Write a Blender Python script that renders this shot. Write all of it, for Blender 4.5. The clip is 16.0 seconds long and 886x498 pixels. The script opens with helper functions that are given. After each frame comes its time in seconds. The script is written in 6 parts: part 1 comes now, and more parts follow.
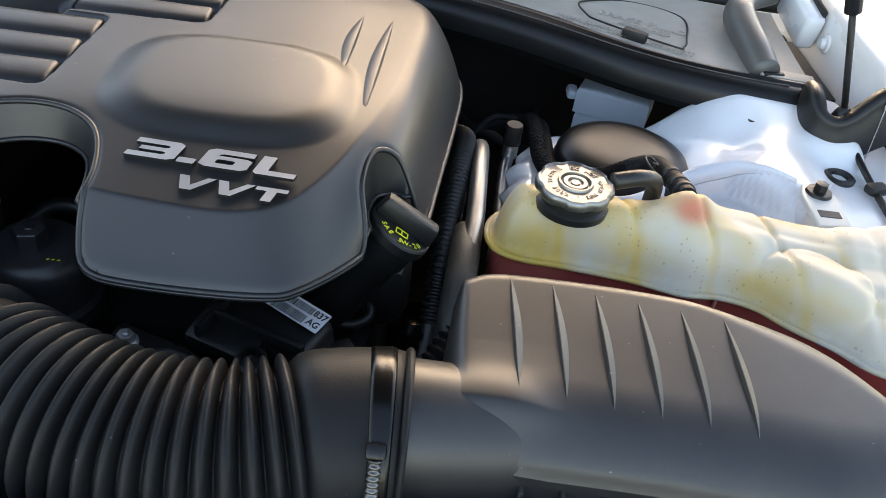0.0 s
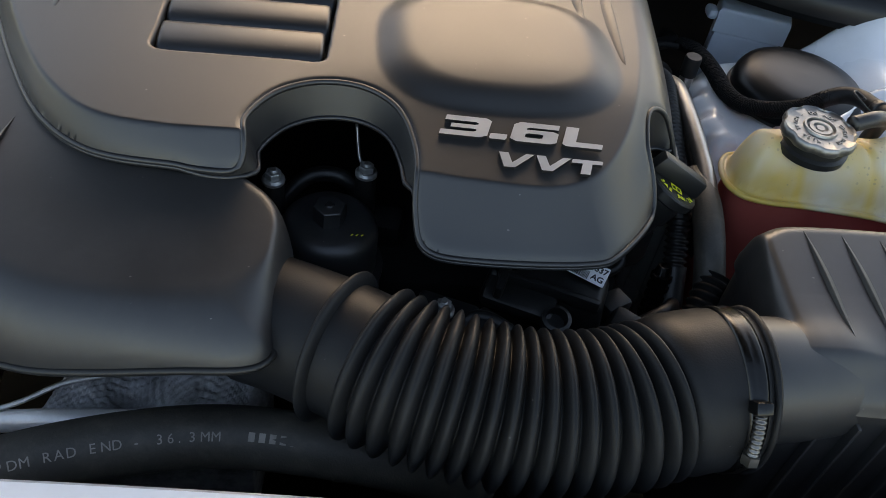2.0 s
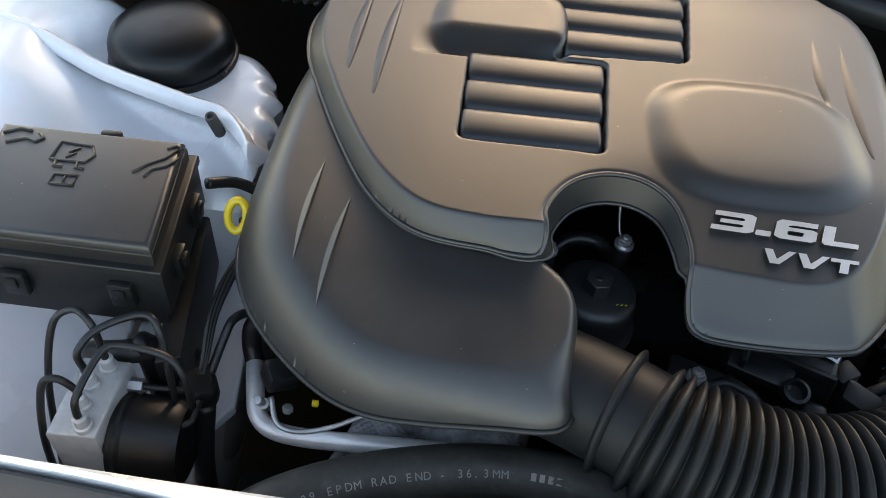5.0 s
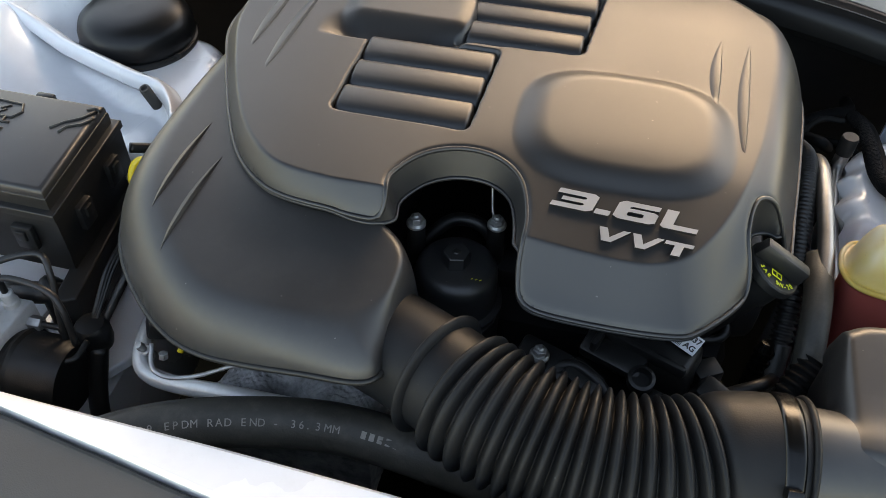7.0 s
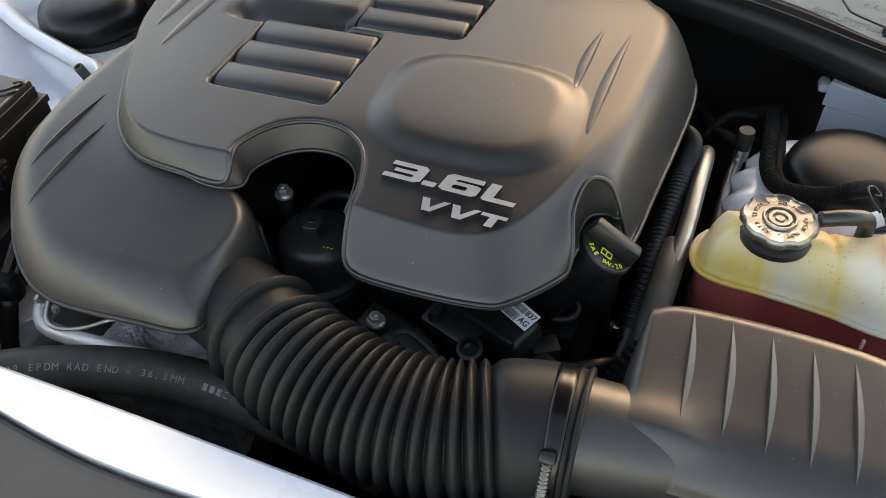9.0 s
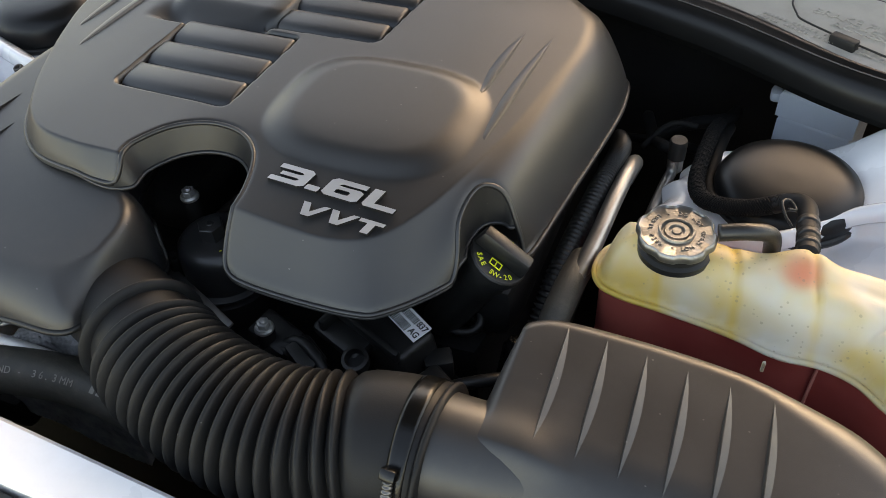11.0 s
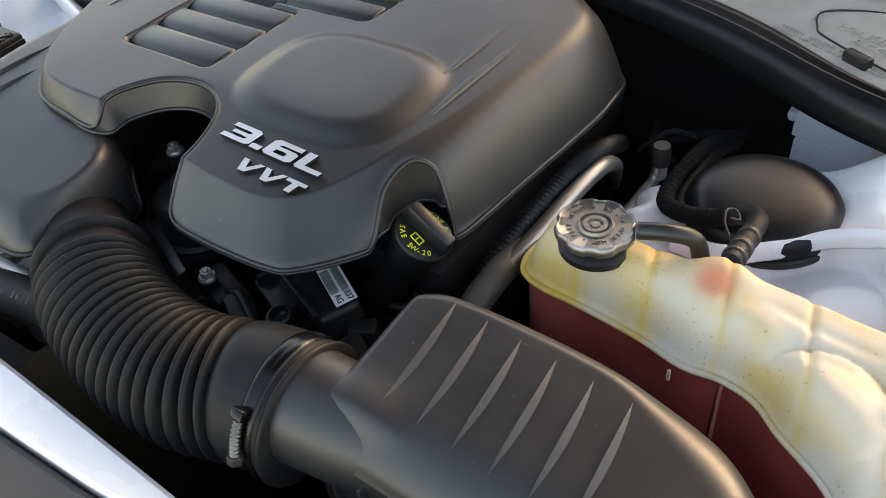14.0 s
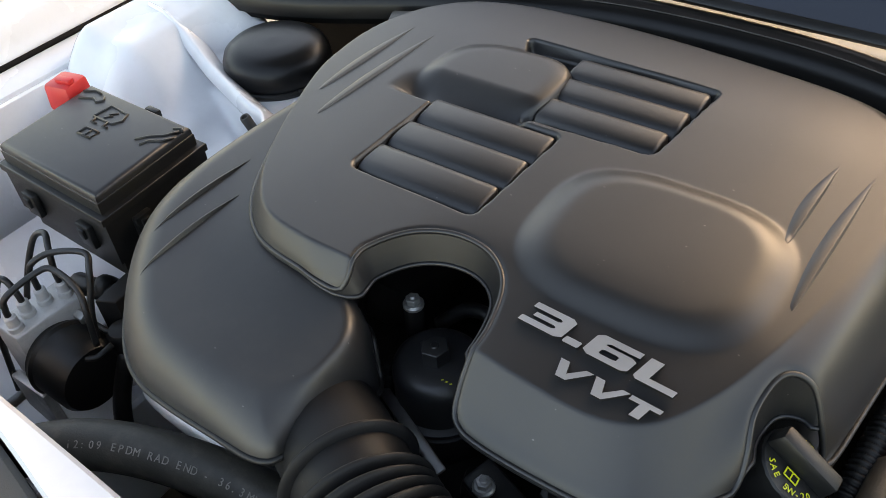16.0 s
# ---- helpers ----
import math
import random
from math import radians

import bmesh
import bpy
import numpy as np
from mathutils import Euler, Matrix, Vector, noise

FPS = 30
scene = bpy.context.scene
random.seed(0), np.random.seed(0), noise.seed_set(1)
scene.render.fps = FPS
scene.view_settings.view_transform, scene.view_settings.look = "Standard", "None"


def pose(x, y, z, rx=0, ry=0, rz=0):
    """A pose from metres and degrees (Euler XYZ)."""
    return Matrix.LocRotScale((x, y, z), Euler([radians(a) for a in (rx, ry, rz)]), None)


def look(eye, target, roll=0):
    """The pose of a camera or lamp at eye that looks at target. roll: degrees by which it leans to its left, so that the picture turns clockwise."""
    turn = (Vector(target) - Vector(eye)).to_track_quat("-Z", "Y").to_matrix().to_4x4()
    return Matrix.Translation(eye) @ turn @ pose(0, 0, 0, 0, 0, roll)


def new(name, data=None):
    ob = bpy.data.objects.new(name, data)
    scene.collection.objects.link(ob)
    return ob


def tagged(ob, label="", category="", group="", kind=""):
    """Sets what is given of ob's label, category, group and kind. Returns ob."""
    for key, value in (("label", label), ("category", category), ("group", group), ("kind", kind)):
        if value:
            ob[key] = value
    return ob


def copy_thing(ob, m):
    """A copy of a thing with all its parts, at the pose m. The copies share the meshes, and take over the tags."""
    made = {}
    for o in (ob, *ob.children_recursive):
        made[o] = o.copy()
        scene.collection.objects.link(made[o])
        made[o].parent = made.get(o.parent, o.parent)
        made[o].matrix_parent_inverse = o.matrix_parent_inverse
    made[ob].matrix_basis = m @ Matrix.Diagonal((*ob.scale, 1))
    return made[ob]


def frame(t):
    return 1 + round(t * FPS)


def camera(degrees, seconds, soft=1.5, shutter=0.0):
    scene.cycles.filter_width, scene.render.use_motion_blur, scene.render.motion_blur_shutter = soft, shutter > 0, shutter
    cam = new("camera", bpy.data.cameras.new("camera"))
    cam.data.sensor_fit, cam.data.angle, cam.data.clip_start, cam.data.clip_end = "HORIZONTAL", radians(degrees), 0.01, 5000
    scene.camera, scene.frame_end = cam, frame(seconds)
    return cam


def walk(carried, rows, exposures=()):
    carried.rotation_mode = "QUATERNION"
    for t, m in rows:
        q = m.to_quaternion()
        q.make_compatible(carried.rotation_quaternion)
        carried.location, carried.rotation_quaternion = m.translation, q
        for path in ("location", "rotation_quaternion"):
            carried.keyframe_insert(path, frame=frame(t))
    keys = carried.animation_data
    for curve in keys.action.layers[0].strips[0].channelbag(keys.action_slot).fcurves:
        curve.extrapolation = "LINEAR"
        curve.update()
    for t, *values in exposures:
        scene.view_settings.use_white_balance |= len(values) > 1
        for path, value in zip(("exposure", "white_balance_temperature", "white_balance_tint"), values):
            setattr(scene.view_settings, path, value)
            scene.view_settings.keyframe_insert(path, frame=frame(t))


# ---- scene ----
cam = camera(55.5, 16.0, soft=0.85)
METRES, EYE, TILT, LEAN, TURN = 1.8, 1.25, -38.0, -7.0, 2.0
ROWS = [
    (0.0, 0.0, 0.0, 0.0, 0.0, 0.0, 0.0),
    (0.5, -0.0084, -0.0146, 0.0112, 0.19, -3.6, 0.3),
    (1.0, -0.0467, -0.0294, 0.0269, 0.04, -4.93, 0.79),
    (1.5, -0.1014, -0.0248, 0.0328, -1.49, -5.9, 1.95),
    (2.0, -0.1459, -0.0129, 0.0408, -3.75, -8.4, 2.94),
    (2.5, -0.1788, -0.0101, 0.0627, -4.63, -10.3, 3.54),
    (3.0, -0.207, -0.0137, 0.0825, -4.27, -11.48, 3.85),
    (3.5, -0.2235, -0.0272, 0.0963, -2.71, -12.61, 3.36),
    (4.0, -0.2352, -0.041, 0.1062, -0.13, -12.69, 2.47),
    (6.5, -0.1368, -0.0715, 0.0866, 9.61, -8.48, -1.35),
    (7.0, -0.0929, -0.0635, 0.072, 12.13, -8.36, -2.04),
    (7.5, -0.0491, -0.0624, 0.0662, 14.55, -8.52, -2.62),
    (8.0, -0.0143, -0.0616, 0.0626, 16.54, -8.19, -3.39),
    (10.5, 0.0778, -0.0228, 0.0577, 20.54, -7.09, -3.98),
    (11.0, 0.1005, -0.0116, 0.0598, 21.92, -7.06, -4.69),
    (11.5, 0.1504, 0.0127, 0.0586, 24.08, -7.17, -5.61),
    (12.0, 0.1895, 0.0231, 0.0512, 27.34, -7.32, -7.18),
    (12.5, 0.2133, 0.0266, 0.0455, 29.36, -7.07, -8.27),
    (13.0, 0.2206, 0.0267, 0.0408, 30.46, -7.07, -8.91),
    (13.5, 0.216, 0.0293, 0.0429, 31.37, -7.03, -9.62),
    (14.0, 0.1963, 0.0295, 0.0522, 32.36, -7.08, -10.31),
    (14.5, 0.1484, 0.0274, 0.0683, 33.1, -7.47, -10.77),
    (15.0, 0.0974, 0.0247, 0.079, 33.24, -8.0, -11.15),
    (15.5, 0.0506, 0.0222, 0.0899, 33.42, -8.26, -11.42),
    (16.0, 0.0176, 0.0304, 0.1003, 33.04, -7.4, -11.84),
]
walk(cam, [(t, pose(0, 0, EYE, TILT, LEAN, TURN) @ pose(METRES * x, METRES * y, METRES * z, 90 + pitch, roll, yaw)) for t, x, y, z, yaw, pitch, roll in ROWS],
     exposures=[(0.0, 1.05, 8250, 16), (0.5, 1.01, 8300, 16), (1.0, 0.91, 8300, 16), (1.5, 0.47, 8350, 16), (2.5, 0.71, 8250, 16), (3.0, 1.27, 8300, 15), (3.5, 1.7, 8300, 15), (4.0, 1.45, 8450, 15), (6.5, 1.07, 9250, 16), (8.0, 1.17, 9750, 17), (11.0, 1.05, 10150, 18), (12.0, 1.15, 10100, 18), (13.5, 0.87, 9950, 19), (14.5, 1.27, 9750, 19), (16.0, 1.05, 9650, 18)])

# ---- light ----
world = bpy.data.worlds.new("sky")
scene.world = world
world.use_nodes = True
wn = world.node_tree
sky = wn.nodes.new("ShaderNodeTexSky")
sky.sky_type, sky.sun_disc, sky.ozone_density = "NISHITA", False, 1.5
SUN_ELEV, SUN_AZ = 17.0, 8.0
sky.sun_elevation, sky.sun_rotation = radians(SUN_ELEV), radians(SUN_AZ)
wn.nodes["Background"].inputs[1].default_value = 0.42
wn.links.new(sky.outputs[0], wn.nodes["Background"].inputs[0])
sun = new("sun", bpy.data.lights.new("sun", "SUN"))
sun.data.energy, sun.data.angle, sun.data.color = 1.05, radians(31), (1.0, 0.80, 0.56)
_d = Vector((math.sin(radians(SUN_AZ)) * math.cos(radians(SUN_ELEV)), math.cos(radians(SUN_AZ)) * math.cos(radians(SUN_ELEV)), math.sin(radians(SUN_ELEV))))
sun.matrix_world = look(_d * 20, (0, 0, 0))


# ---- materials ----
def material(name, color, rough=0.5, metal=0.0, grain=0.0, grain_size=600.0, stain=0.0, stain_size=14.0, coat=0.0,
             dirt=None, dirt_amount=0.0, rough_vary=0.12, spec=0.5, lint=0.0):
    """A surface with colour variation at two scales, varied gloss and a fine grain."""
    m = bpy.data.materials.new(name)
    m.use_nodes = True
    nt = m.node_tree
    n, l = nt.nodes, nt.links
    b = n["Principled BSDF"]
    b.inputs["Metallic"].default_value = metal
    b.inputs["Coat Weight"].default_value = coat
    b.inputs["Coat Roughness"].default_value = 0.06
    b.inputs["Specular IOR Level"].default_value = spec
    tc = n.new("ShaderNodeTexCoord")
    big = n.new("ShaderNodeTexNoise")
    big.inputs["Scale"].default_value, big.inputs["Detail"].default_value = stain_size, 6
    l.new(tc.outputs["Object"], big.inputs["Vector"])
    fine = n.new("ShaderNodeTexNoise")
    fine.inputs["Scale"].default_value, fine.inputs["Detail"].default_value = grain_size, 3
    l.new(tc.outputs["Object"], fine.inputs["Vector"])
    mul = n.new("ShaderNodeMapRange")
    mul.inputs[1].default_value, mul.inputs[2].default_value = 0.3, 0.7
    mul.inputs[3].default_value, mul.inputs[4].default_value = 1 - stain, 1 + stain
    l.new(big.outputs["Fac"], mul.inputs[0])
    mix = n.new("ShaderNodeMix")
    mix.data_type, mix.blend_type = "RGBA", "MULTIPLY"
    mix.inputs[0].default_value = 1.0
    mix.inputs[6].default_value = (*color, 1)
    l.new(mul.outputs[0], mix.inputs[7])
    out = mix.outputs[2]
    if dirt:
        dn = n.new("ShaderNodeTexNoise")
        dn.inputs["Scale"].default_value, dn.inputs["Detail"].default_value, dn.inputs["Roughness"].default_value = 45, 8, 0.7
        l.new(tc.outputs["Object"], dn.inputs["Vector"])
        dr = n.new("ShaderNodeMapRange")
        dr.inputs[1].default_value, dr.inputs[2].default_value = 0.48, 0.75
        dr.inputs[3].default_value, dr.inputs[4].default_value = 0.0, dirt_amount
        l.new(dn.outputs["Fac"], dr.inputs[0])
        dm = n.new("ShaderNodeMix")
        dm.data_type = "RGBA"
        l.new(dr.outputs[0], dm.inputs[0])
        l.new(out, dm.inputs[6])
        dm.inputs[7].default_value = (*dirt, 1)
        out = dm.outputs[2]
    if lint:                                              # sparse pale dust specks and lint
        vo = n.new("ShaderNodeTexVoronoi")
        vo.inputs["Scale"].default_value = 95
        wob = n.new("ShaderNodeMapping")
        wob.inputs["Rotation"].default_value = (0.4, 0.7, 0.3)
        wob.inputs["Scale"].default_value = (1.0, 1.6, 1.3)
        l.new(tc.outputs["Object"], wob.inputs["Vector"])
        l.new(wob.outputs[0], vo.inputs["Vector"])
        pick = n.new("ShaderNodeSeparateColor")
        l.new(vo.outputs["Color"], pick.inputs[0])
        size = n.new("ShaderNodeMapRange")                # only some cells hold a speck, each of its own size
        size.inputs[1].default_value, size.inputs[2].default_value, size.inputs[3].default_value, size.inputs[4].default_value = 0.80, 1.0, 0.0, 0.10
        l.new(pick.outputs[0], size.inputs[0])
        less = n.new("ShaderNodeMath")
        less.operation = "LESS_THAN"
        l.new(vo.outputs["Distance"], less.inputs[0])
        l.new(size.outputs[0], less.inputs[1])
        amt = n.new("ShaderNodeMath")
        amt.operation = "MULTIPLY"
        l.new(less.outputs[0], amt.inputs[0])
        amt.inputs[1].default_value = lint
        lm = n.new("ShaderNodeMix")
        lm.data_type = "RGBA"
        l.new(amt.outputs[0], lm.inputs[0])
        l.new(out, lm.inputs[6])
        lm.inputs[7].default_value = (0.35, 0.33, 0.30, 1)
        out = lm.outputs[2]
    l.new(out, b.inputs["Base Color"])
    rr = n.new("ShaderNodeMapRange")
    rr.inputs[3].default_value, rr.inputs[4].default_value = max(0.02, rough - rough_vary), min(1.0, rough + rough_vary)
    l.new(big.outputs["Fac"], rr.inputs[0])
    l.new(rr.outputs[0], b.inputs["Roughness"])
    if grain:
        bp = n.new("ShaderNodeBump")
        bp.inputs["Strength"].default_value, bp.inputs["Distance"].default_value = grain, 0.0004
        l.new(fine.outputs["Fac"], bp.inputs["Height"])
        l.new(bp.outputs[0], b.inputs["Normal"])
    return m


def shader(m):
    return m.node_tree.nodes["Principled BSDF"]


COVER = material("satin_black_plastic", (0.011, 0.011, 0.0118), 0.41, grain=0.10, grain_size=1800, stain=0.12, dirt=(0.05, 0.045, 0.04), dirt_amount=0.06, spec=0.65, lint=0.25, rough_vary=0.05)
BOX = material("moulded_black_plastic", (0.014, 0.014, 0.0148), 0.43, rough_vary=0.08, grain=0.10, grain_size=1600, stain=0.15, dirt=(0.08, 0.072, 0.064), dirt_amount=0.10, spec=0.65, lint=0.25)
BLACK = material("black_plastic", (0.010, 0.010, 0.010), 0.42, grain=0.4, grain_size=900, stain=0.2, dirt=(0.05, 0.045, 0.04), dirt_amount=0.12, spec=0.4)
DARK = material("grimy_black_metal", (0.008, 0.008, 0.008), 0.65, grain=0.6, grain_size=300, stain=0.3, dirt=(0.025, 0.023, 0.02), dirt_amount=0.2, spec=0.1)
RUBBER = material("black_rubber", (0.011, 0.011, 0.011), 0.42, grain=0.5, grain_size=700, stain=0.2, dirt=(0.075, 0.065, 0.055), dirt_amount=0.16)
DOME = material("smooth_black_rubber", (0.007, 0.007, 0.0072), 0.33, grain=0.08, grain_size=900, stain=0.15, rough_vary=0.05, spec=0.28)
BRAID = material("woven_black_sleeve", (0.006, 0.006, 0.006), 0.65, grain=0.5, grain_size=900, stain=0.2, spec=0.15)
HOSE = material("matte_black_rubber", (0.011, 0.0112, 0.012), 0.50, grain=0.3, grain_size=700, stain=0.2, dirt=(0.060, 0.058, 0.055), dirt_amount=0.05, spec=0.19, lint=0.2)
OLD_RUBBER = material("dusty_rubber", (0.045, 0.042, 0.036), 0.55, grain=0.6, grain_size=500, stain=0.25, dirt=(0.13, 0.115, 0.09), dirt_amount=0.5)
CLAMP = material("dark_bright_steel", (0.028, 0.028, 0.028), 0.26, metal=0.9, grain=0.2, stain=0.2)
SILVER = material("satin_silver", (0.62, 0.63, 0.65), 0.34, metal=0.75, grain=0.2, stain=0.05)
STEEL = material("worn_steel", (0.17, 0.163, 0.153), 0.36, metal=0.9, grain=0.4, grain_size=400, stain=0.25)
CAP_STEEL = material("stamped_cap_steel", (0.25, 0.245, 0.235), 0.40, metal=0.95, grain=0.4, grain_size=400, stain=0.25, dirt=(0.06, 0.055, 0.05), dirt_amount=0.55)
ALUMINIUM = material("cast_aluminium", (0.50, 0.50, 0.49), 0.45, metal=0.85, grain=0.9, grain_size=260, stain=0.25, dirt=(0.10, 0.09, 0.08), dirt_amount=0.5)
CAST = material("rough_cast_metal", (0.27, 0.27, 0.275), 0.55, metal=0.4, grain=1.0, grain_size=220, stain=0.4, stain_size=60, dirt=(0.03, 0.028, 0.025), dirt_amount=0.85)
PIPE = material("dull_aluminium_pipe", (0.30, 0.295, 0.285), 0.36, metal=0.9, grain=0.3, stain=0.2, dirt=(0.12, 0.10, 0.09), dirt_amount=0.3)
PAINT = material("white_body_paint", (0.77, 0.78, 0.80), 0.28, coat=0.7, stain=0.03, stain_size=5, dirt=(0.48, 0.48, 0.47), dirt_amount=0.12)
COWL = material("grey_cowl_plastic", (0.39, 0.358, 0.315), 0.5, grain=0.6, grain_size=900, stain=0.10, dirt=(0.24, 0.22, 0.19), dirt_amount=0.25, spec=0.25)
TRIM = material("dark_grey_trim", (0.062, 0.058, 0.054), 0.75, grain=0.5, grain_size=900, stain=0.1)
BRIGHT = material("bare_bright_tube", (0.72, 0.72, 0.71), 0.36, metal=0.35, grain=0.3, stain=0.15, dirt=(0.2, 0.19, 0.17), dirt_amount=0.25)
MACHINED = material("machined_aluminium", (0.60, 0.60, 0.59), 0.42, metal=0.15, grain=0.4, grain_size=300, stain=0.15, dirt=(0.15, 0.14, 0.13), dirt_amount=0.35)
BOLT = material("zinc_bolt", (0.36, 0.36, 0.35), 0.4, metal=0.7, grain=0.4, stain=0.3, dirt=(0.05, 0.045, 0.04), dirt_amount=0.5)
PINK = material("coolant_stained_rib", (0.46, 0.16, 0.13), 0.45, stain=0.2, stain_size=40, spec=0.3)
RED = material("red_plastic", (0.62, 0.03, 0.03), 0.4, stain=0.08)
YELLOW = material("yellow_plastic", (0.62, 0.44, 0.015), 0.4, stain=0.1)
YELLOW_INK = material("yellow_ink", (0.70, 0.68, 0.03), 0.5)
WHITE_INK = material("white_label", (0.75, 0.76, 0.77), 0.45, stain=0.05)
BLACK_INK = material("black_ink", (0.02, 0.02, 0.02), 0.6)
PALE_INK = material("pale_embossed_ink", (0.30, 0.28, 0.25), 0.6)
GREY_INK = material("faded_grey_ink", (0.27, 0.25, 0.22), 0.7, stain=0.4, stain_size=60)
BRAKE = material("milky_plastic", (0.42, 0.47, 0.53), 0.4, stain=0.05)
DUCT = material("grey_rubber_duct", (0.085, 0.083, 0.080), 0.36, grain=0.3, stain=0.15)
TAB = material("pale_tab_plastic", (0.55, 0.55, 0.52), 0.4, stain=0.05)
CONCRETE = material("grey_gravel", (0.24, 0.232, 0.22), 0.9, grain=1.0, grain_size=90, stain=0.2, stain_size=2)
# for the added light-blocking panel above the car, never in view
SHADE_PANEL = material("dark_shade_panel", (0.035, 0.031, 0.027), 0.7, stain=0.2, stain_size=3)


def tank_material(name, liquid):
    m = material(name, (0.8, 0.75, 0.6), 0.46, stain=0.05, spec=0.35)
    nt = m.node_tree
    n, l = nt.nodes, nt.links
    b = shader(m)
    tc = n.new("ShaderNodeTexCoord")
    a = n.new("ShaderNodeTexNoise")
    a.inputs["Scale"].default_value, a.inputs["Detail"].default_value = 13, 3
    l.new(tc.outputs["Object"], a.inputs["Vector"])
    ramp = n.new("ShaderNodeValToRGB")
    if liquid:
        ramp.color_ramp.elements[0].color, ramp.color_ramp.elements[1].color = (0.25, 0.035, 0.032, 1), (0.36, 0.075, 0.062, 1)
    else:
        ramp.color_ramp.elements[0].color, ramp.color_ramp.elements[1].color = (0.56, 0.505, 0.415, 1), (0.60, 0.395, 0.09, 1)
    ramp.color_ramp.elements[0].position, ramp.color_ramp.elements[1].position = 0.46, 0.78
    sep = n.new("ShaderNodeSeparateXYZ")
    l.new(tc.outputs["Object"], sep.inputs[0])
    age = n.new("ShaderNodeMapRange")                    # older, yellower plastic towards the filler end
    age.inputs[1].default_value, age.inputs[2].default_value, age.inputs[3].default_value, age.inputs[4].default_value = -0.20, -0.03, 0.33, 0.0
    l.new(sep.outputs[0], age.inputs[0])
    add = n.new("ShaderNodeMath")
    l.new(a.outputs["Fac"], add.inputs[0])
    l.new(age.outputs[0], add.inputs[1])
    total = add.outputs[0]

    def spot(place, inner, outer, amount):
        far = n.new("ShaderNodeVectorMath")
        far.operation = "DISTANCE"
        l.new(tc.outputs["Object"], far.inputs[0])
        far.inputs[1].default_value = place
        fade = n.new("ShaderNodeMapRange")
        fade.interpolation_type = "SMOOTHSTEP"
        fade.inputs[1].default_value, fade.inputs[2].default_value, fade.inputs[3].default_value, fade.inputs[4].default_value = inner, outer, amount, 0.0
        l.new(far.outputs["Value"], fade.inputs[0])
        return fade.outputs[0]

    if not liquid:
        slope = n.new("ShaderNodeMath")
        slope.operation = "MULTIPLY_ADD"
        l.new(sep.outputs[1], slope.inputs[0])
        slope.inputs[1].default_value = 0.25
        l.new(sep.outputs[0], slope.inputs[2])
        for gx in (-0.122, -0.060, 0.0, 0.062, 0.116):          # yellowed creases across the shell
            gap = n.new("ShaderNodeMath")
            gap.operation = "SUBTRACT"
            l.new(slope.outputs[0], gap.inputs[0])
            gap.inputs[1].default_value = gx
            side = n.new("ShaderNodeMath")
            side.operation = "ABSOLUTE"
            l.new(gap.outputs[0], side.inputs[0])
            line = n.new("ShaderNodeMapRange")
            line.inputs[1].default_value, line.inputs[2].default_value, line.inputs[3].default_value, line.inputs[4].default_value = 0.001, 0.006, 0.09, 0.0
            l.new(side.outputs[0], line.inputs[0])
            more = n.new("ShaderNodeMath")
            l.new(total, more.inputs[0])
            l.new(line.outputs[0], more.inputs[1])
            total = more.outputs[0]
        for place in ((0.100, -0.055, 0.225), (0.045, -0.035, 0.225), (0.150, -0.085, 0.21), (-0.06, -0.012, 0.215)):   # yellowed folds
            more = n.new("ShaderNodeMath")
            l.new(total, more.inputs[0])
            l.new(spot(place, 0.0, 0.042, 0.17), more.inputs[1])
            total = more.outputs[0]
    l.new(total, ramp.inputs[0])
    tone = ramp.outputs[0]
    if not liquid:
        blush = n.new("ShaderNodeMix")                     # red float that shows through the skin
        blush.data_type = "RGBA"
        l.new(spot((-0.017, 0.026, 0.252), 0.006, 0.023, 0.85), blush.inputs[0])
        l.new(tone, blush.inputs[6])
        blush.inputs[7].default_value = (0.60, 0.16, 0.09, 1)
        tone = blush.outputs[2]
    if not liquid:
        cell = n.new("ShaderNodeTexVoronoi")               # scattered drops and specks inside the skin
        cell.inputs["Scale"].default_value = 270
        l.new(tc.outputs["Object"], cell.inputs["Vector"])
        lot = n.new("ShaderNodeSeparateColor")
        l.new(cell.outputs["Color"], lot.inputs[0])
        big = n.new("ShaderNodeMapRange")                   # each drop has its own size, and many cells have none
        big.inputs[1].default_value, big.inputs[2].default_value, big.inputs[3].default_value, big.inputs[4].default_value = 0.35, 1.0, 0.0, 0.40
        l.new(lot.outputs[0], big.inputs[0])
        rest = n.new("ShaderNodeMath")
        rest.operation = "SUBTRACT"
        l.new(big.outputs[0], rest.inputs[0])
        l.new(cell.outputs["Distance"], rest.inputs[1])
        dot = n.new("ShaderNodeMapRange")
        dot.inputs[1].default_value, dot.inputs[2].default_value, dot.inputs[3].default_value, dot.inputs[4].default_value = 0.0, 0.06, 0.0, 1.0
        l.new(rest.outputs[0], dot.inputs[0])
        where = n.new("ShaderNodeTexNoise")
        where.inputs["Scale"].default_value, where.inputs["Detail"].default_value = 26, 2
        l.new(tc.outputs["Object"], where.inputs["Vector"])
        gate = n.new("ShaderNodeMapRange")
        gate.inputs[1].default_value, gate.inputs[2].default_value, gate.inputs[4].default_value = 0.50, 0.56, 0.40
        l.new(where.outputs["Fac"], gate.inputs[0])
        both = n.new("ShaderNodeMath")
        both.operation = "MULTIPLY"
        l.new(dot.outputs[0], both.inputs[0])
        l.new(gate.outputs[0], both.inputs[1])
        speck = n.new("ShaderNodeMix")
        speck.data_type = "RGBA"
        l.new(both.outputs[0], speck.inputs[0])
        l.new(tone, speck.inputs[6])
        speck.inputs[7].default_value = (0.22, 0.19, 0.14, 1)
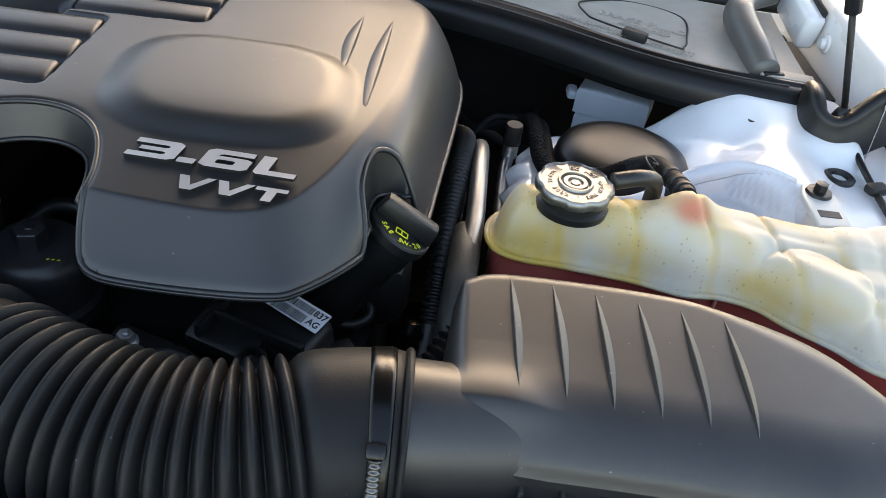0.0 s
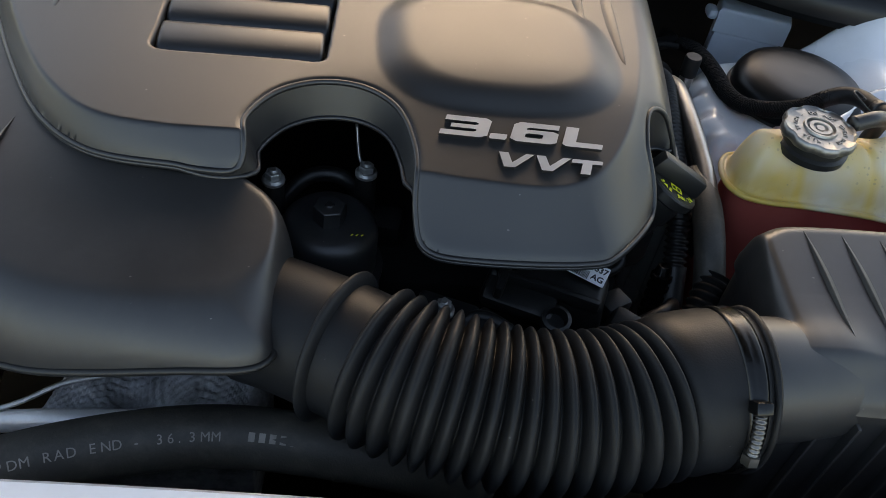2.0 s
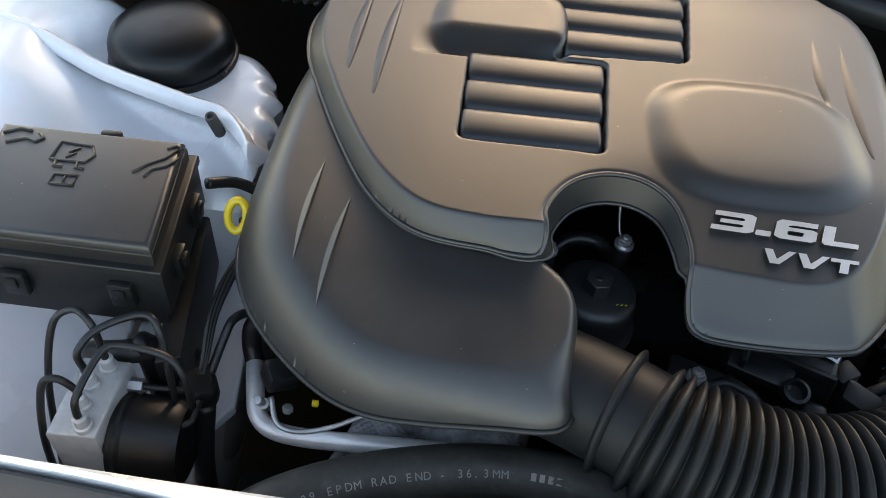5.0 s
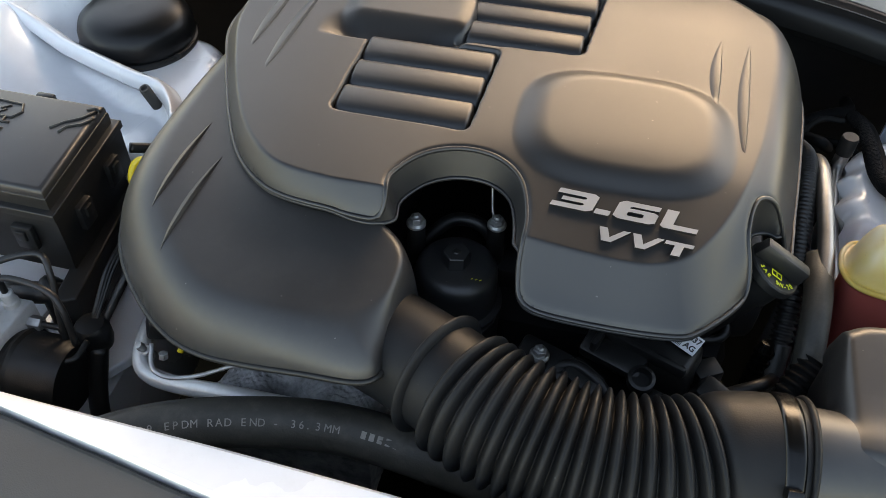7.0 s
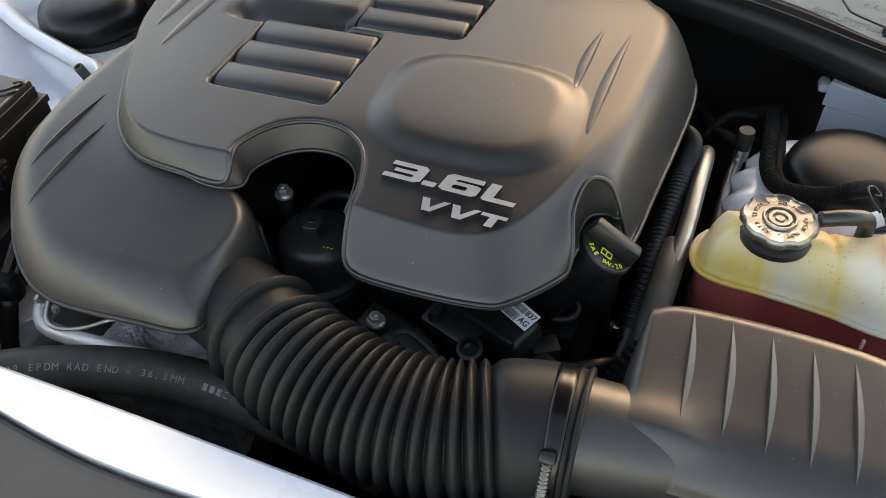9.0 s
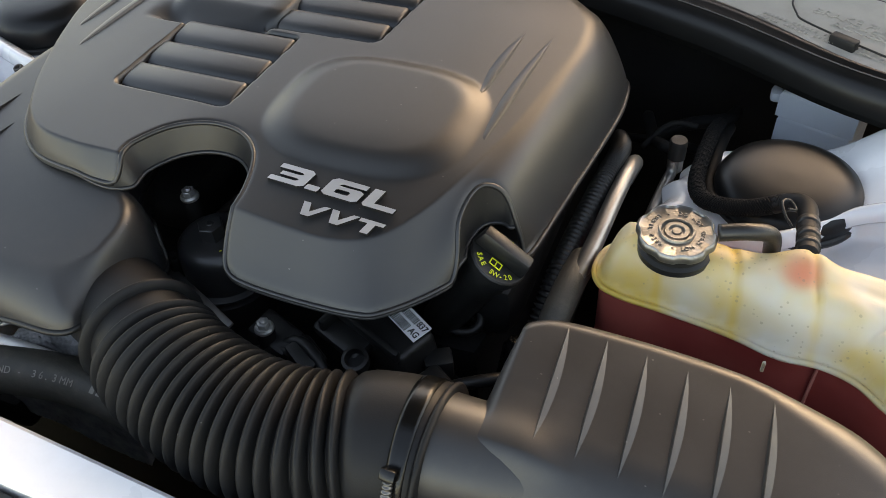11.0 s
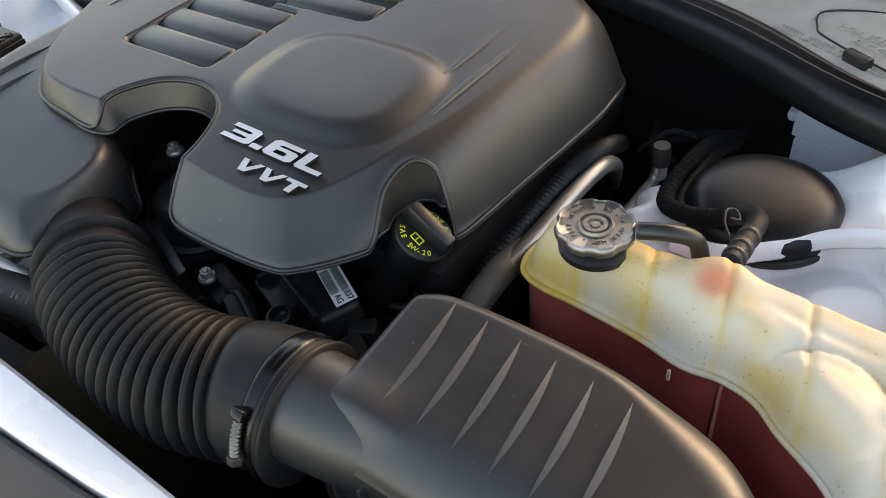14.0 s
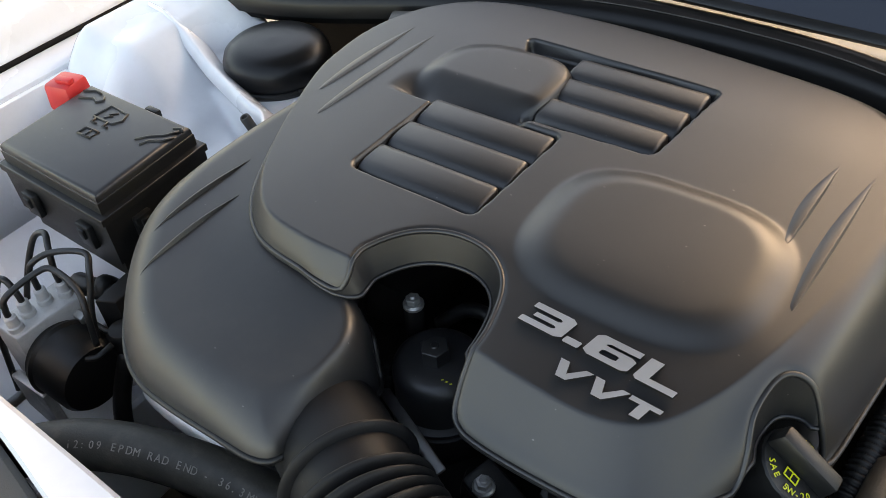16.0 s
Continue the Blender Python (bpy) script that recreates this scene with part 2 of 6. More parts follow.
        tone = speck.outputs[2]
    l.new(tone, b.inputs["Base Color"])
    b.inputs["Subsurface Weight"].default_value = 0.2 if liquid else 0.3
    b.inputs["Subsurface Radius"].default_value = (0.012, 0.008, 0.004)
    b.inputs["Subsurface Scale"].default_value = 0.6
    # condensation drops and a waxy moulded skin
    v = n.new("ShaderNodeTexVoronoi")
    v.inputs["Scale"].default_value = 120
    l.new(tc.outputs["Object"], v.inputs["Vector"])
    r = n.new("ShaderNodeMapRange")
    r.inputs[1].default_value, r.inputs[2].default_value, r.inputs[3].default_value, r.inputs[4].default_value = 0.0, 0.28, 1.0, 0.0
    l.new(v.outputs["Distance"], r.inputs[0])
    bp = n.new("ShaderNodeBump")
    bp.inputs["Strength"].default_value, bp.inputs["Distance"].default_value = 0.06, 0.0008
    l.new(r.outputs[0], bp.inputs["Height"])
    l.new(bp.outputs[0], b.inputs["Normal"])
    return m


TANK, COOLANT = tank_material("yellowed_tank_plastic", False), tank_material("red_coolant_in_tank", True)
GLASS = material("windshield_glass", (0.012, 0.016, 0.026), 0.05, stain=0.0, rough_vary=0.02)


# ---- building helpers ----
def thing(name, label, category, at=(0, 0, 0), group="", kind=""):
    ob = new(name)
    ob.location = at
    return tagged(ob, label, category, group, kind)


def mesh_of(verts, faces, mat, smooth=True):
    me = bpy.data.meshes.new("mesh")
    me.from_pydata([tuple(v) for v in verts], [], [tuple(f) for f in faces])
    me.materials.append(mat)
    me.polygons.foreach_set("use_smooth", [smooth] * len(me.polygons))
    me.update()
    return me


def base_of(parent):
    o = Vector((0, 0, 0))
    while parent is not None:
        o += parent.location
        parent = parent.parent
    return o


def put(name, me, parent=None, label="", m=None):
    """Link a mesh in world coordinates as one object under a thing or part."""
    me.name = name
    o = base_of(parent)
    me.transform(Matrix.Translation(-o) @ (m or Matrix()))
    ob = new(name, me)
    ob.parent = parent
    return tagged(ob, label)


def part(name, bm, mat, parent=None, label="", m=None, smooth=True, sharp=35):
    me = bpy.data.meshes.new(name)
    if smooth:
        for f in bm.faces:
            f.smooth = True
        for e in bm.edges:
            e.smooth = e.calc_face_angle(0) < radians(sharp)
    bm.to_mesh(me)
    bm.free()
    me.materials.append(mat)
    return put(name, me, parent, label, m)


def spline(points, n=10, closed=False):
    """A smooth curve through the points."""
    p = np.array(points, float)
    k = len(p)
    out = []
    for i in range(k if closed else k - 1):
        if closed:
            a, b, c, d = p[(i - 1) % k], p[i], p[(i + 1) % k], p[(i + 2) % k]
        else:
            b, c = p[i], p[i + 1]
            a = p[i - 1] if i else 2 * b - c
            d = p[i + 2] if i + 2 < k else 2 * c - b
        for t in np.arange(n) / n:
            out.append(0.5 * (2 * b + (c - a) * t + (2 * a - 5 * b + 4 * c - d) * t ** 2 + (3 * b - a - 3 * c + d) * t ** 3))
    if not closed:
        out.append(p[-1])
    return np.array(out)


def tube_mesh(path, radius, mat, segs=14, caps=True, closed=False, squash=1.0):
    """A round tube along a path; the radius may vary along it."""
    p = np.array(path, float)
    k = len(p)
    r = np.broadcast_to(np.asarray(radius, float), (k,))
    t = np.gradient(p, axis=0) if not closed else np.roll(p, -1, 0) - np.roll(p, 1, 0)
    t /= np.linalg.norm(t, axis=1)[:, None]
    u = np.cross(t[0], (0, 0, 1.0))
    if np.linalg.norm(u) < 0.1:
        u = np.cross(t[0], (0, 1.0, 0))
    verts = []
    a = np.linspace(0, 2 * math.pi, segs, endpoint=False)
    for i in range(k):
        u = u - t[i] * (u @ t[i])
        u /= np.linalg.norm(u)
        w = np.cross(t[i], u)
        verts.extend(p[i] + r[i] * (np.cos(a)[:, None] * u + squash * np.sin(a)[:, None] * w))
    faces = []
    for i in range(k if closed else k - 1):
        j = (i + 1) % k
        for s in range(segs):
            q = (s + 1) % segs
            faces.append((i * segs + s, i * segs + q, j * segs + q, j * segs + s))
    if caps and not closed:
        faces.append(tuple(range(segs))[::-1])
        faces.append(tuple((k - 1) * segs + s for s in range(segs)))
    return mesh_of(verts, faces, mat)


def tube(name, path, radius, mat, parent=None, label="", segs=14, n=10, caps=True, closed=False, squash=1.0):
    return put(name, tube_mesh(spline(path, n, closed), radius, mat, segs, caps, closed, squash), parent, label)


def lathe_mesh(profile, mat, segs=40, wobble=None):
    """Turn (radius, height) pairs about z; wobble(angle, index) scales the radius."""
    verts, faces = [], []
    k = len(profile)
    for s in range(segs):
        a = 2 * math.pi * s / segs
        for i, (r, z) in enumerate(profile):
            f = wobble(a, i) if wobble else 1
            verts.append((r * f * math.cos(a), r * f * math.sin(a), z))
    for s in range(segs):
        q = (s + 1) % segs
        for i in range(k - 1):
            faces.append((s * k + i, q * k + i, q * k + i + 1, s * k + i + 1))
    if profile[0][0] > 1e-6:
        faces.append(tuple(s * k for s in range(segs))[::-1])
    if profile[-1][0] > 1e-6:
        faces.append(tuple(s * k + k - 1 for s in range(segs)))
    return mesh_of(verts, faces, mat)


def sharpen(me, degrees=35):
    bm = bmesh.new()
    bm.from_mesh(me)
    bmesh.ops.remove_doubles(bm, verts=bm.verts, dist=1e-6)
    bmesh.ops.recalc_face_normals(bm, faces=bm.faces)
    for e in bm.edges:
        e.smooth = e.calc_face_angle(0) < radians(degrees)
    bm.to_mesh(me)
    bm.free()
    return me


def lathe(name, profile, mat, parent=None, label="", m=None, segs=40, wobble=None):
    return put(name, sharpen(lathe_mesh(profile, mat, segs, wobble)), parent, label, m)


def block(size, bevel=0.004, segs=2, taper=1.0):
    """A box with rounded edges about its centre; taper scales its top."""
    bm = bmesh.new()
    bmesh.ops.create_cube(bm, size=1)
    for v in bm.verts:
        k = taper if v.co.z > 0 else 1
        v.co = Vector((v.co.x * size[0] * k, v.co.y * size[1] * k, v.co.z * size[2]))
    if bevel:
        bmesh.ops.bevel(bm, geom=bm.edges[:] + bm.verts[:], offset=bevel, segments=segs, affect="EDGES", profile=0.5)
    return bm


def prism(outline, z0, z1, bevel=0.0):
    """An upright prism over a plan outline."""
    bm = bmesh.new()
    lo = [bm.verts.new((x, y, z0)) for x, y in outline]
    hi = [bm.verts.new((x, y, z1)) for x, y in outline]
    k = len(lo)
    top = bm.faces.new(hi)
    bm.faces.new(lo[::-1])
    for i in range(k):
        bm.faces.new((lo[i], lo[(i + 1) % k], hi[(i + 1) % k], hi[i]))
    bmesh.ops.recalc_face_normals(bm, faces=bm.faces)
    if bevel:
        bmesh.ops.bevel(bm, geom=list(top.edges), offset=bevel, segments=3, affect="EDGES", profile=0.5)
    return bm


def hexagon(name, r, h, mat, parent, m, label=""):
    return part(name, prism([(r * math.cos(a), r * math.sin(a)) for a in np.arange(6) * math.pi / 3], 0, h, r * 0.12), mat, parent, label, m)


def smooth(a, b, x):
    t = np.clip((x - a) / (b - a), 0, 1)
    return t * t * (3 - 2 * t)


def depth_in(x, y, poly):
    """Distance to a closed outline, positive inside, and the nearest point on it."""
    ax, ay = poly[:, 0], poly[:, 1]
    bx, by = np.roll(ax, -1), np.roll(ay, -1)
    best = np.full(x.shape, 1e9)
    nx, ny = np.zeros(x.shape), np.zeros(x.shape)
    inside = np.zeros(x.shape, bool)
    for i in range(len(poly)):
        dx, dy = bx[i] - ax[i], by[i] - ay[i]
        t = np.clip(((x - ax[i]) * dx + (y - ay[i]) * dy) / (dx * dx + dy * dy + 1e-18), 0, 1)
        qx, qy = ax[i] + t * dx, ay[i] + t * dy
        d = (x - qx) ** 2 + (y - qy) ** 2
        m = d < best
        best[m], nx[m], ny[m] = d[m], qx[m], qy[m]
        if ay[i] != by[i]:
            inside ^= ((ay[i] > y) != (by[i] > y)) & (x < (bx[i] - ax[i]) * (y - ay[i]) / (by[i] - ay[i]) + ax[i])
    d = np.sqrt(best)
    return np.where(inside, d, -d), nx, ny


def shell_mesh(outline, height, cell, mat, lip=0.004, ease=0.0):
    """A moulded sheet over a plan outline: height(x, y, depth) gives its surface, a lip hangs from its edge."""
    lo, hi = outline.min(0) - cell, outline.max(0) + cell
    gx, gy = np.arange(lo[0], hi[0] + cell, cell), np.arange(lo[1], hi[1] + cell, cell)
    x, y = np.meshgrid(gx, gy, indexing="ij")
    d, nx, ny = depth_in(x, y, outline)
    if ease:                                             # rounds the creases that the depth has behind corners
        k = max(1, int(ease / cell))
        e = d.copy()
        for axis in (0, 1, 0, 1):
            c = np.cumsum(np.pad(e, [(k + 1, k) if a == axis else (0, 0) for a in (0, 1)], mode="edge"), axis)
            hi_c = np.take(c, range(2 * k + 1, c.shape[axis]), axis)
            lo_c = np.take(c, range(0, c.shape[axis] - 2 * k - 1), axis)
            e = (hi_c - lo_c) / (2 * k + 1)
        w = smooth(0, 2.0 * ease, d)
        d = np.where(d > 0, e * w + d * (1 - w), d)
    near = np.abs(d) <= 0.5 * cell
    x, y, d = np.where(near, nx, x), np.where(near, ny, y), np.where(near, 0, d)
    ok = d >= 0
    z = height(x, y, d)
    index = -np.ones(x.shape, int)
    index[ok] = np.arange(ok.sum())
    verts = np.stack([x[ok], y[ok], z[ok]], 1).tolist()
    faces = []
    q = np.stack([index[:-1, :-1], index[1:, :-1], index[1:, 1:], index[:-1, 1:]], -1).reshape(-1, 4)
    count = (q >= 0).sum(1)
    faces.extend(q[count == 4].tolist())
    faces.extend([[v for v in f if v >= 0] for f in q[count == 3].tolist()])
    edges = {}
    for f in faces:
        for a, b in zip(f, f[1:] + f[:1]):
            edges[(a, b)] = 1
    rim = [e for e in edges if (e[1], e[0]) not in edges]
    if lip:
        low, top = {}, {}
        for e in rim:
            for v in e:
                if v not in low:
                    px, py, pz = verts[v]
                    top[v] = len(verts)
                    verts.append([px, py, pz])
                    low[v] = len(verts)
                    verts.append(list(lip(px, py, pz)) if callable(lip) else [px, py, pz - lip])
            faces.append([top[e[1]], top[e[0]], low[e[0]], low[e[1]]])
    return mesh_of(verts, faces, mat)


def shell(name, outline, height, cell, mat, parent=None, label="", lip=0.004, ease=0.0):
    return put(name, shell_mesh(outline, height, cell, mat, lip, ease), parent, label)


SHARP_FIN = ((0.0060, 0.0), (0.0040, 0.34), (0.0016, 0.80), (0.0004, 1.0), (-0.0003, 0.97), (-0.0009, 0.50), (-0.0015, 0.0))
FLAT_FIN = ((0.0105, 0.0), (0.0082, 0.45), (0.0060, 0.76), (0.0035, 0.93), (0.0006, 1.0), (-0.0004, 0.95), (-0.0014, 0.45), (-0.0022, 0.0))


def fin(parent, a, b, side, height, surface, mat, blunt=0.0, profile=SHARP_FIN):
    """A raised blade with a sharp back between two facets: a gentle one on the side named, a steep one opposite; blunt squares off its second end."""
    n = 36
    q = np.linspace(0, 1, n)
    k = np.sin(math.pi * q) ** 0.85 * (1 - blunt) + blunt * smooth(0.0, 0.75, q) * smooth(1.0, 0.965, q)
    def row(off):
        dx, dy = b[0] - a[0], b[1] - a[1]
        length = math.hypot(dx, dy)
        return a[0] + dx * q + side * off * k * dy / length, a[1] + dy * q - side * off * k * dx / length
    rows = []
    for off, up in profile:
        x, y = row(off)
        rows.append((x, y, surface(x, y, np.ones(n)) + height * up * k - 0.0003))
    verts = [(float(r[0][i]), float(r[1][i]), float(r[2][i])) for r in rows for i in range(n)]
    faces = [(j * n + i, j * n + i + 1, (j + 1) * n + i + 1, (j + 1) * n + i) for j in range(len(rows) - 1) for i in range(n - 1)]
    return put("fin", sharpen(mesh_of(verts, faces, mat), 25), parent)


def bump_box(x, y, corners, soft, radius=0.010):
    """A plateau over a plan quadrilateral with rounded corners: 1 inside, 0 outside, with an edge as wide as soft."""
    total = np.zeros(x.shape)
    k = len(corners)
    for i in range(k):
        (ax, ay), (bx, by) = corners[i], corners[(i + 1) % k]
        length = math.hypot(bx - ax, by - ay)
        d = ((bx - ax) * (y - ay) - (by - ay) * (x - ax)) / length
        total = total + np.clip(radius - d, 0, 9) ** 2
    return smooth(0, soft, radius - np.sqrt(total))


def letters(text, size, depth, mat, width=1.0, slant=0.0, space=1.0, bevel=0.0, bold=0.0):
    """Raised writing in the xy plane, from the origin to the right."""
    c = bpy.data.curves.new("writing", "FONT")
    c.body, c.size, c.extrude, c.shear, c.space_character, c.bevel_depth, c.offset = text, size, depth, slant, space, bevel, bold
    c.resolution_u = 3
    ob = bpy.data.objects.new("writing", c)
    scene.collection.objects.link(ob)
    bpy.context.view_layer.update()
    me = bpy.data.meshes.new_from_object(ob.evaluated_get(bpy.context.evaluated_depsgraph_get()))
    bpy.data.objects.remove(ob)
    me.transform(Matrix.Diagonal((width, 1, 1, 1)))
    me.materials.clear()
    me.materials.append(mat)
    return me


def frame_at(origin, right, up):
    """A pose whose x runs along right and whose z is the normal, with y near up."""
    x = Vector(right).normalized()
    z = x.cross(Vector(up)).normalized()
    y = z.cross(x)
    m = Matrix((x, y, z)).transposed().to_4x4()
    m.translation = origin
    return m


MID = -0.263          # the car's middle line


# ---- ground and car body ----
def ground():
    bm = bmesh.new()
    bmesh.ops.create_grid(bm, x_segments=40, y_segments=40, size=300)
    ob = part("ground", bm, CONCRETE)
    tagged(ob, "grey gravel driveway under the car", "ground", kind="structure")


BRACE = {1: ((0.37, 0.690), (0.428, 0.676), (0.471, 0.680), (0.51, 0.708), (0.546, 0.738), (0.586, 0.737), (0.61, 0.718), (0.632, 0.695)),
         -1: ((0.368, 0.640), (0.385, 0.668), (0.410, 0.692), (0.450, 0.704), (0.53, 0.733), (0.60, 0.760), (0.66, 0.774), (0.70, 0.780))}


def brace_y(side, u):
    """The folded edge behind the front valley; u runs outwards from the car's middle."""
    return np.interp(u, [a for a, b in BRACE[side]], [b for a, b in BRACE[side]])


def tower_height(side):
    """Inner wing, strut tower and brace of one side."""
    def h(x, y, d):
        u = (x - MID) * side
        brace = brace_y(side, u)
        if side > 0:
            front = 0.770 + 0.053 * smooth(0.46, 0.70, u)
            back = 0.790 + 0.055 * smooth(0.51, 0.62, u) - 0.018 * smooth(0.64, 0.70, u) * smooth(0.80, 0.75, y)
        else:
            front = 0.772 + 0.076 * smooth(0.50, 0.67, u) * smooth(0.605, 0.70, y) + 0.004 * np.cos(60 * u)
            back = 0.790 + 0.060 * smooth(0.56, 0.67, u)
        step = 0.013 + 0.045 * smooth(0.59, 0.64, u)
        k = smooth(brace - step, brace, y)
        z = front * (1 - k) + np.maximum(back, front) * k
        z = z - 0.016 * np.exp(-((u - 0.603) / 0.022) ** 2 - ((y - 0.785) / 0.035) ** 2)
        z = z + 0.010 * smooth(0.80, 0.86, y) * smooth(0.50, 0.58, u)
        round_edge = np.clip(1 - d / 0.02, 0, 1)
        return z - 0.018 * round_edge ** 2
    return h


def car_body():
    car = thing("car_body", "white painted steel body round the open engine bay", "car body", (MID, 0.6, 0.0))
    for side in (1, -1):
        plan = spline([(0.372, 0.622), (0.40, 0.605), (0.55, 0.60), (0.70, 0.60), (0.740, 0.61), (0.745, 0.66), (0.745, 0.80), (0.735, 0.876), (0.66, 0.885), (0.59, 0.885), (0.52, 0.875), (0.445, 0.848), (0.398, 0.83), (0.368, 0.775), (0.360, 0.70)], 8, True)
        flute = 0.0055 * np.cos(2 * math.pi * (plan[:, 1] - 0.655) / 0.042) * smooth(0.650, 0.665, plan[:, 1]) * smooth(0.805, 0.785, plan[:, 1]) * smooth(0.43, 0.40, plan[:, 0])
        plan = np.stack([MID + side * (plan[:, 0] + flute), plan[:, 1]], 1)
        shell("strut_tower", plan, tower_height(side), 0.005, PAINT, car, lip=0.30)
        edge = spline(BRACE[side][1:], 8) if side > 0 else spline(BRACE[side], 8)
        prof = ((0.026, -0.024), (0.012, -0.006), (0.003, 0.001), (0.0, 0.002), (-0.003, 0.0), (-0.010, -0.011), (-0.0095, -0.0135), (-0.007, -0.013))
        verts, faces = [], []
        for i, (u, yy) in enumerate(edge):
            k = 1 - 0.7 * (smooth(0.57, 0.632, u) if side > 0 else smooth(0.60, 0.70, u))
            lift = 0.036 * smooth(0.52, 0.632, u) if side > 0 else 0.008 + 0.034 * smooth(0.55, 0.69, u)
            verts.extend((MID + side * u, yy + dy * k, 0.812 + lift + dz * k) for dy, dz in prof)
        k = len(prof)
        for i in range(len(edge) - 1):
            for j in range(k - 1):
                faces.append((i * k + j, i * k + j + 1, (i + 1) * k + j + 1, (i + 1) * k + j))
        put("brace_flange", mesh_of(verts, faces, PAINT), car, "turned-up white sheet metal edge")
        # upper wing: flat flange, then the outer wing
        a, b = sorted((MID + side * 0.737, MID + side * 0.80))
        bm = block((b - a, 1.3, 0.03), 0.008)
        part("wing_flange", bm, PAINT, car, m=pose((a + b) / 2, 0.65, 0.80))
        prof = [(MID + side * 0.806, 0.80), (MID + side * 0.815, 0.845), (MID + side * 0.86, 0.86), (MID + side * 0.95, 0.84), (MID + side * 1.0, 0.72), (MID + side * 1.0, 0.40)]
        verts, faces = [], []
        ys = np.linspace(0.0, 1.6, 9)
        for yy in ys:
            verts.extend((px, yy, pz) for px, pz in prof)
        k = len(prof)
        for i in range(len(ys) - 1):
            for j in range(k - 1):
                faces.append((i * k + j, i * k + j + 1, (i + 1) * k + j + 1, (i + 1) * k + j))
        put("outer_wing", mesh_of(verts, faces, PAINT), car)
        tube("wing_seam", [(MID + side * 0.803, 0.05, 0.812), (MID + side * 0.803, 0.7, 0.814), (MID + side * 0.803, 1.4, 0.814)], 0.0045, DARK, car, "dark seam beside the wing", segs=8)
        # inner wing wall in front of the tower
        bm = block((0.012, 0.62, 0.46), 0.004)
        part("inner_wing", bm, PAINT, car, m=pose(MID + side * 0.731, 0.34, 0.58))
    # front panel: white strip that narrows to both sides
    rear = spline([(-1.0, 0.30), (-0.665, 0.277), (-0.39, 0.266), (-0.15, 0.253), (0.02, 0.242), (0.25, 0.225), (0.5, 0.23)], 12)
    front = spline([(-1.0, 0.295), (-0.66, 0.268), (-0.52, 0.247), (-0.33, 0.217), (-0.10, 0.217), (0.02, 0.222), (0.25, 0.20), (0.5, 0.20)], 12)
    front = np.stack([rear[:, 0], np.interp(rear[:, 0], front[:, 0], front[:, 1])], 1)
    verts, faces = [], []
    for (xr, yr), (xf, yf) in zip(rear, front):
        verts += [(xr, yr + 0.001, 0.74), (xr, yr, 0.826), (xr, yr - 0.004, 0.831), (xf, yf + 0.003, 0.835), (xf, yf, 0.831), (xf, yf, 0.78)]
    for i in range(len(rear) - 1):
        for j in range(5):
            faces.append((i * 6 + j, i * 6 + j + 1, i * 6 + 7 + j, i * 6 + 6 + j))
    put("front_panel", sharpen(mesh_of(verts, faces, PAINT), 28), car)
    bm = block((1.5, 0.02, 0.78), 0.004)
    part("radiator_support", bm, DARK, car, m=pose(MID, 0.215, 0.39))
    # dark bumper trim in front of the strip
    verts, faces = [], []
    for (xf, yf) in front:
        verts += [(xf, yf - 0.003, 0.79), (xf, yf - 0.003, 0.824), (xf, yf - 0.008, 0.829), (xf, yf - 0.06, 0.826), (xf, yf - 0.16, 0.79), (xf, yf - 0.20, 0.70)]
    for i in range(len(front) - 1):
        for j in range(5):
            faces.append((i * 6 + j, i * 6 + j + 1, i * 6 + 7 + j, i * 6 + 6 + j))
    put("bumper_trim", sharpen(mesh_of(verts, faces, TRIM), 28), car, "dark grey plastic bumper trim")
    rail = ((0.488, 0.80), (0.486, 0.84), (0.481, 0.900), (0.483, 0.912), (0.490, 0.918), (0.52, 0.920), (0.60, 0.910), (0.66, 0.88))
    ys = np.linspace(0.80, 1.50, 15)
    verts = [(x + 0.02 * max(0.0, 0.86 - yy), yy, z - 0.02 * max(0.0, yy - 1.0)) for yy in ys for x, z in rail]
    k = len(rail)
    faces = [(i * k + j, i * k + j + 1, (i + 1) * k + j + 1, (i + 1) * k + j) for i in range(len(ys) - 1) for j in range(k - 1)]
    put("wing_rail", mesh_of(verts, faces, PAINT), car, "upright white wing flange beside the cowl")
    part("gutter", block((0.026, 0.17, 0.02), 0.004), DARK, car, "dark gutter beside the cowl", pose(0.418, 0.975, 0.836))
    bm = block((1.5, 0.03, 0.62), 0.004)
    part("firewall", bm, DARK, car, m=pose(MID, 1.10, 0.52), label="black firewall")
    bm = block((1.44, 0.9, 0.02), 0.004)
    part("undertray", bm, DARK, car, m=pose(MID, 0.66, 0.28), label="black undertray")


# added out of view: blocks overhead sky and darkens reflections in the covers
def light_blocker():
    ob = part("unseen_blocker", block((2.4, 2.37, 0.12), 0.0), SHADE_PANEL, None, "", pose(MID - 0.03, 1.485, 2.45))
    tagged(ob, "added unseen dark panel that blocks sky light above the car", "roof", kind="structure")


ground()
car_body()
light_blocker()


# ---- cowl and windshield ----
COWL_PLAN = spline([(0.0, 1.056), (0.10, 1.051), (0.19, 1.033), (0.33, 0.987), (0.40, 0.957), (0.50, 0.906), (0.58, 0.880), (0.67, 0.866), (0.80, 0.855)], 10)


def cowl_edge(x):
    return np.interp(np.abs(x - MID), COWL_PLAN[:, 0], COWL_PLAN[:, 1])


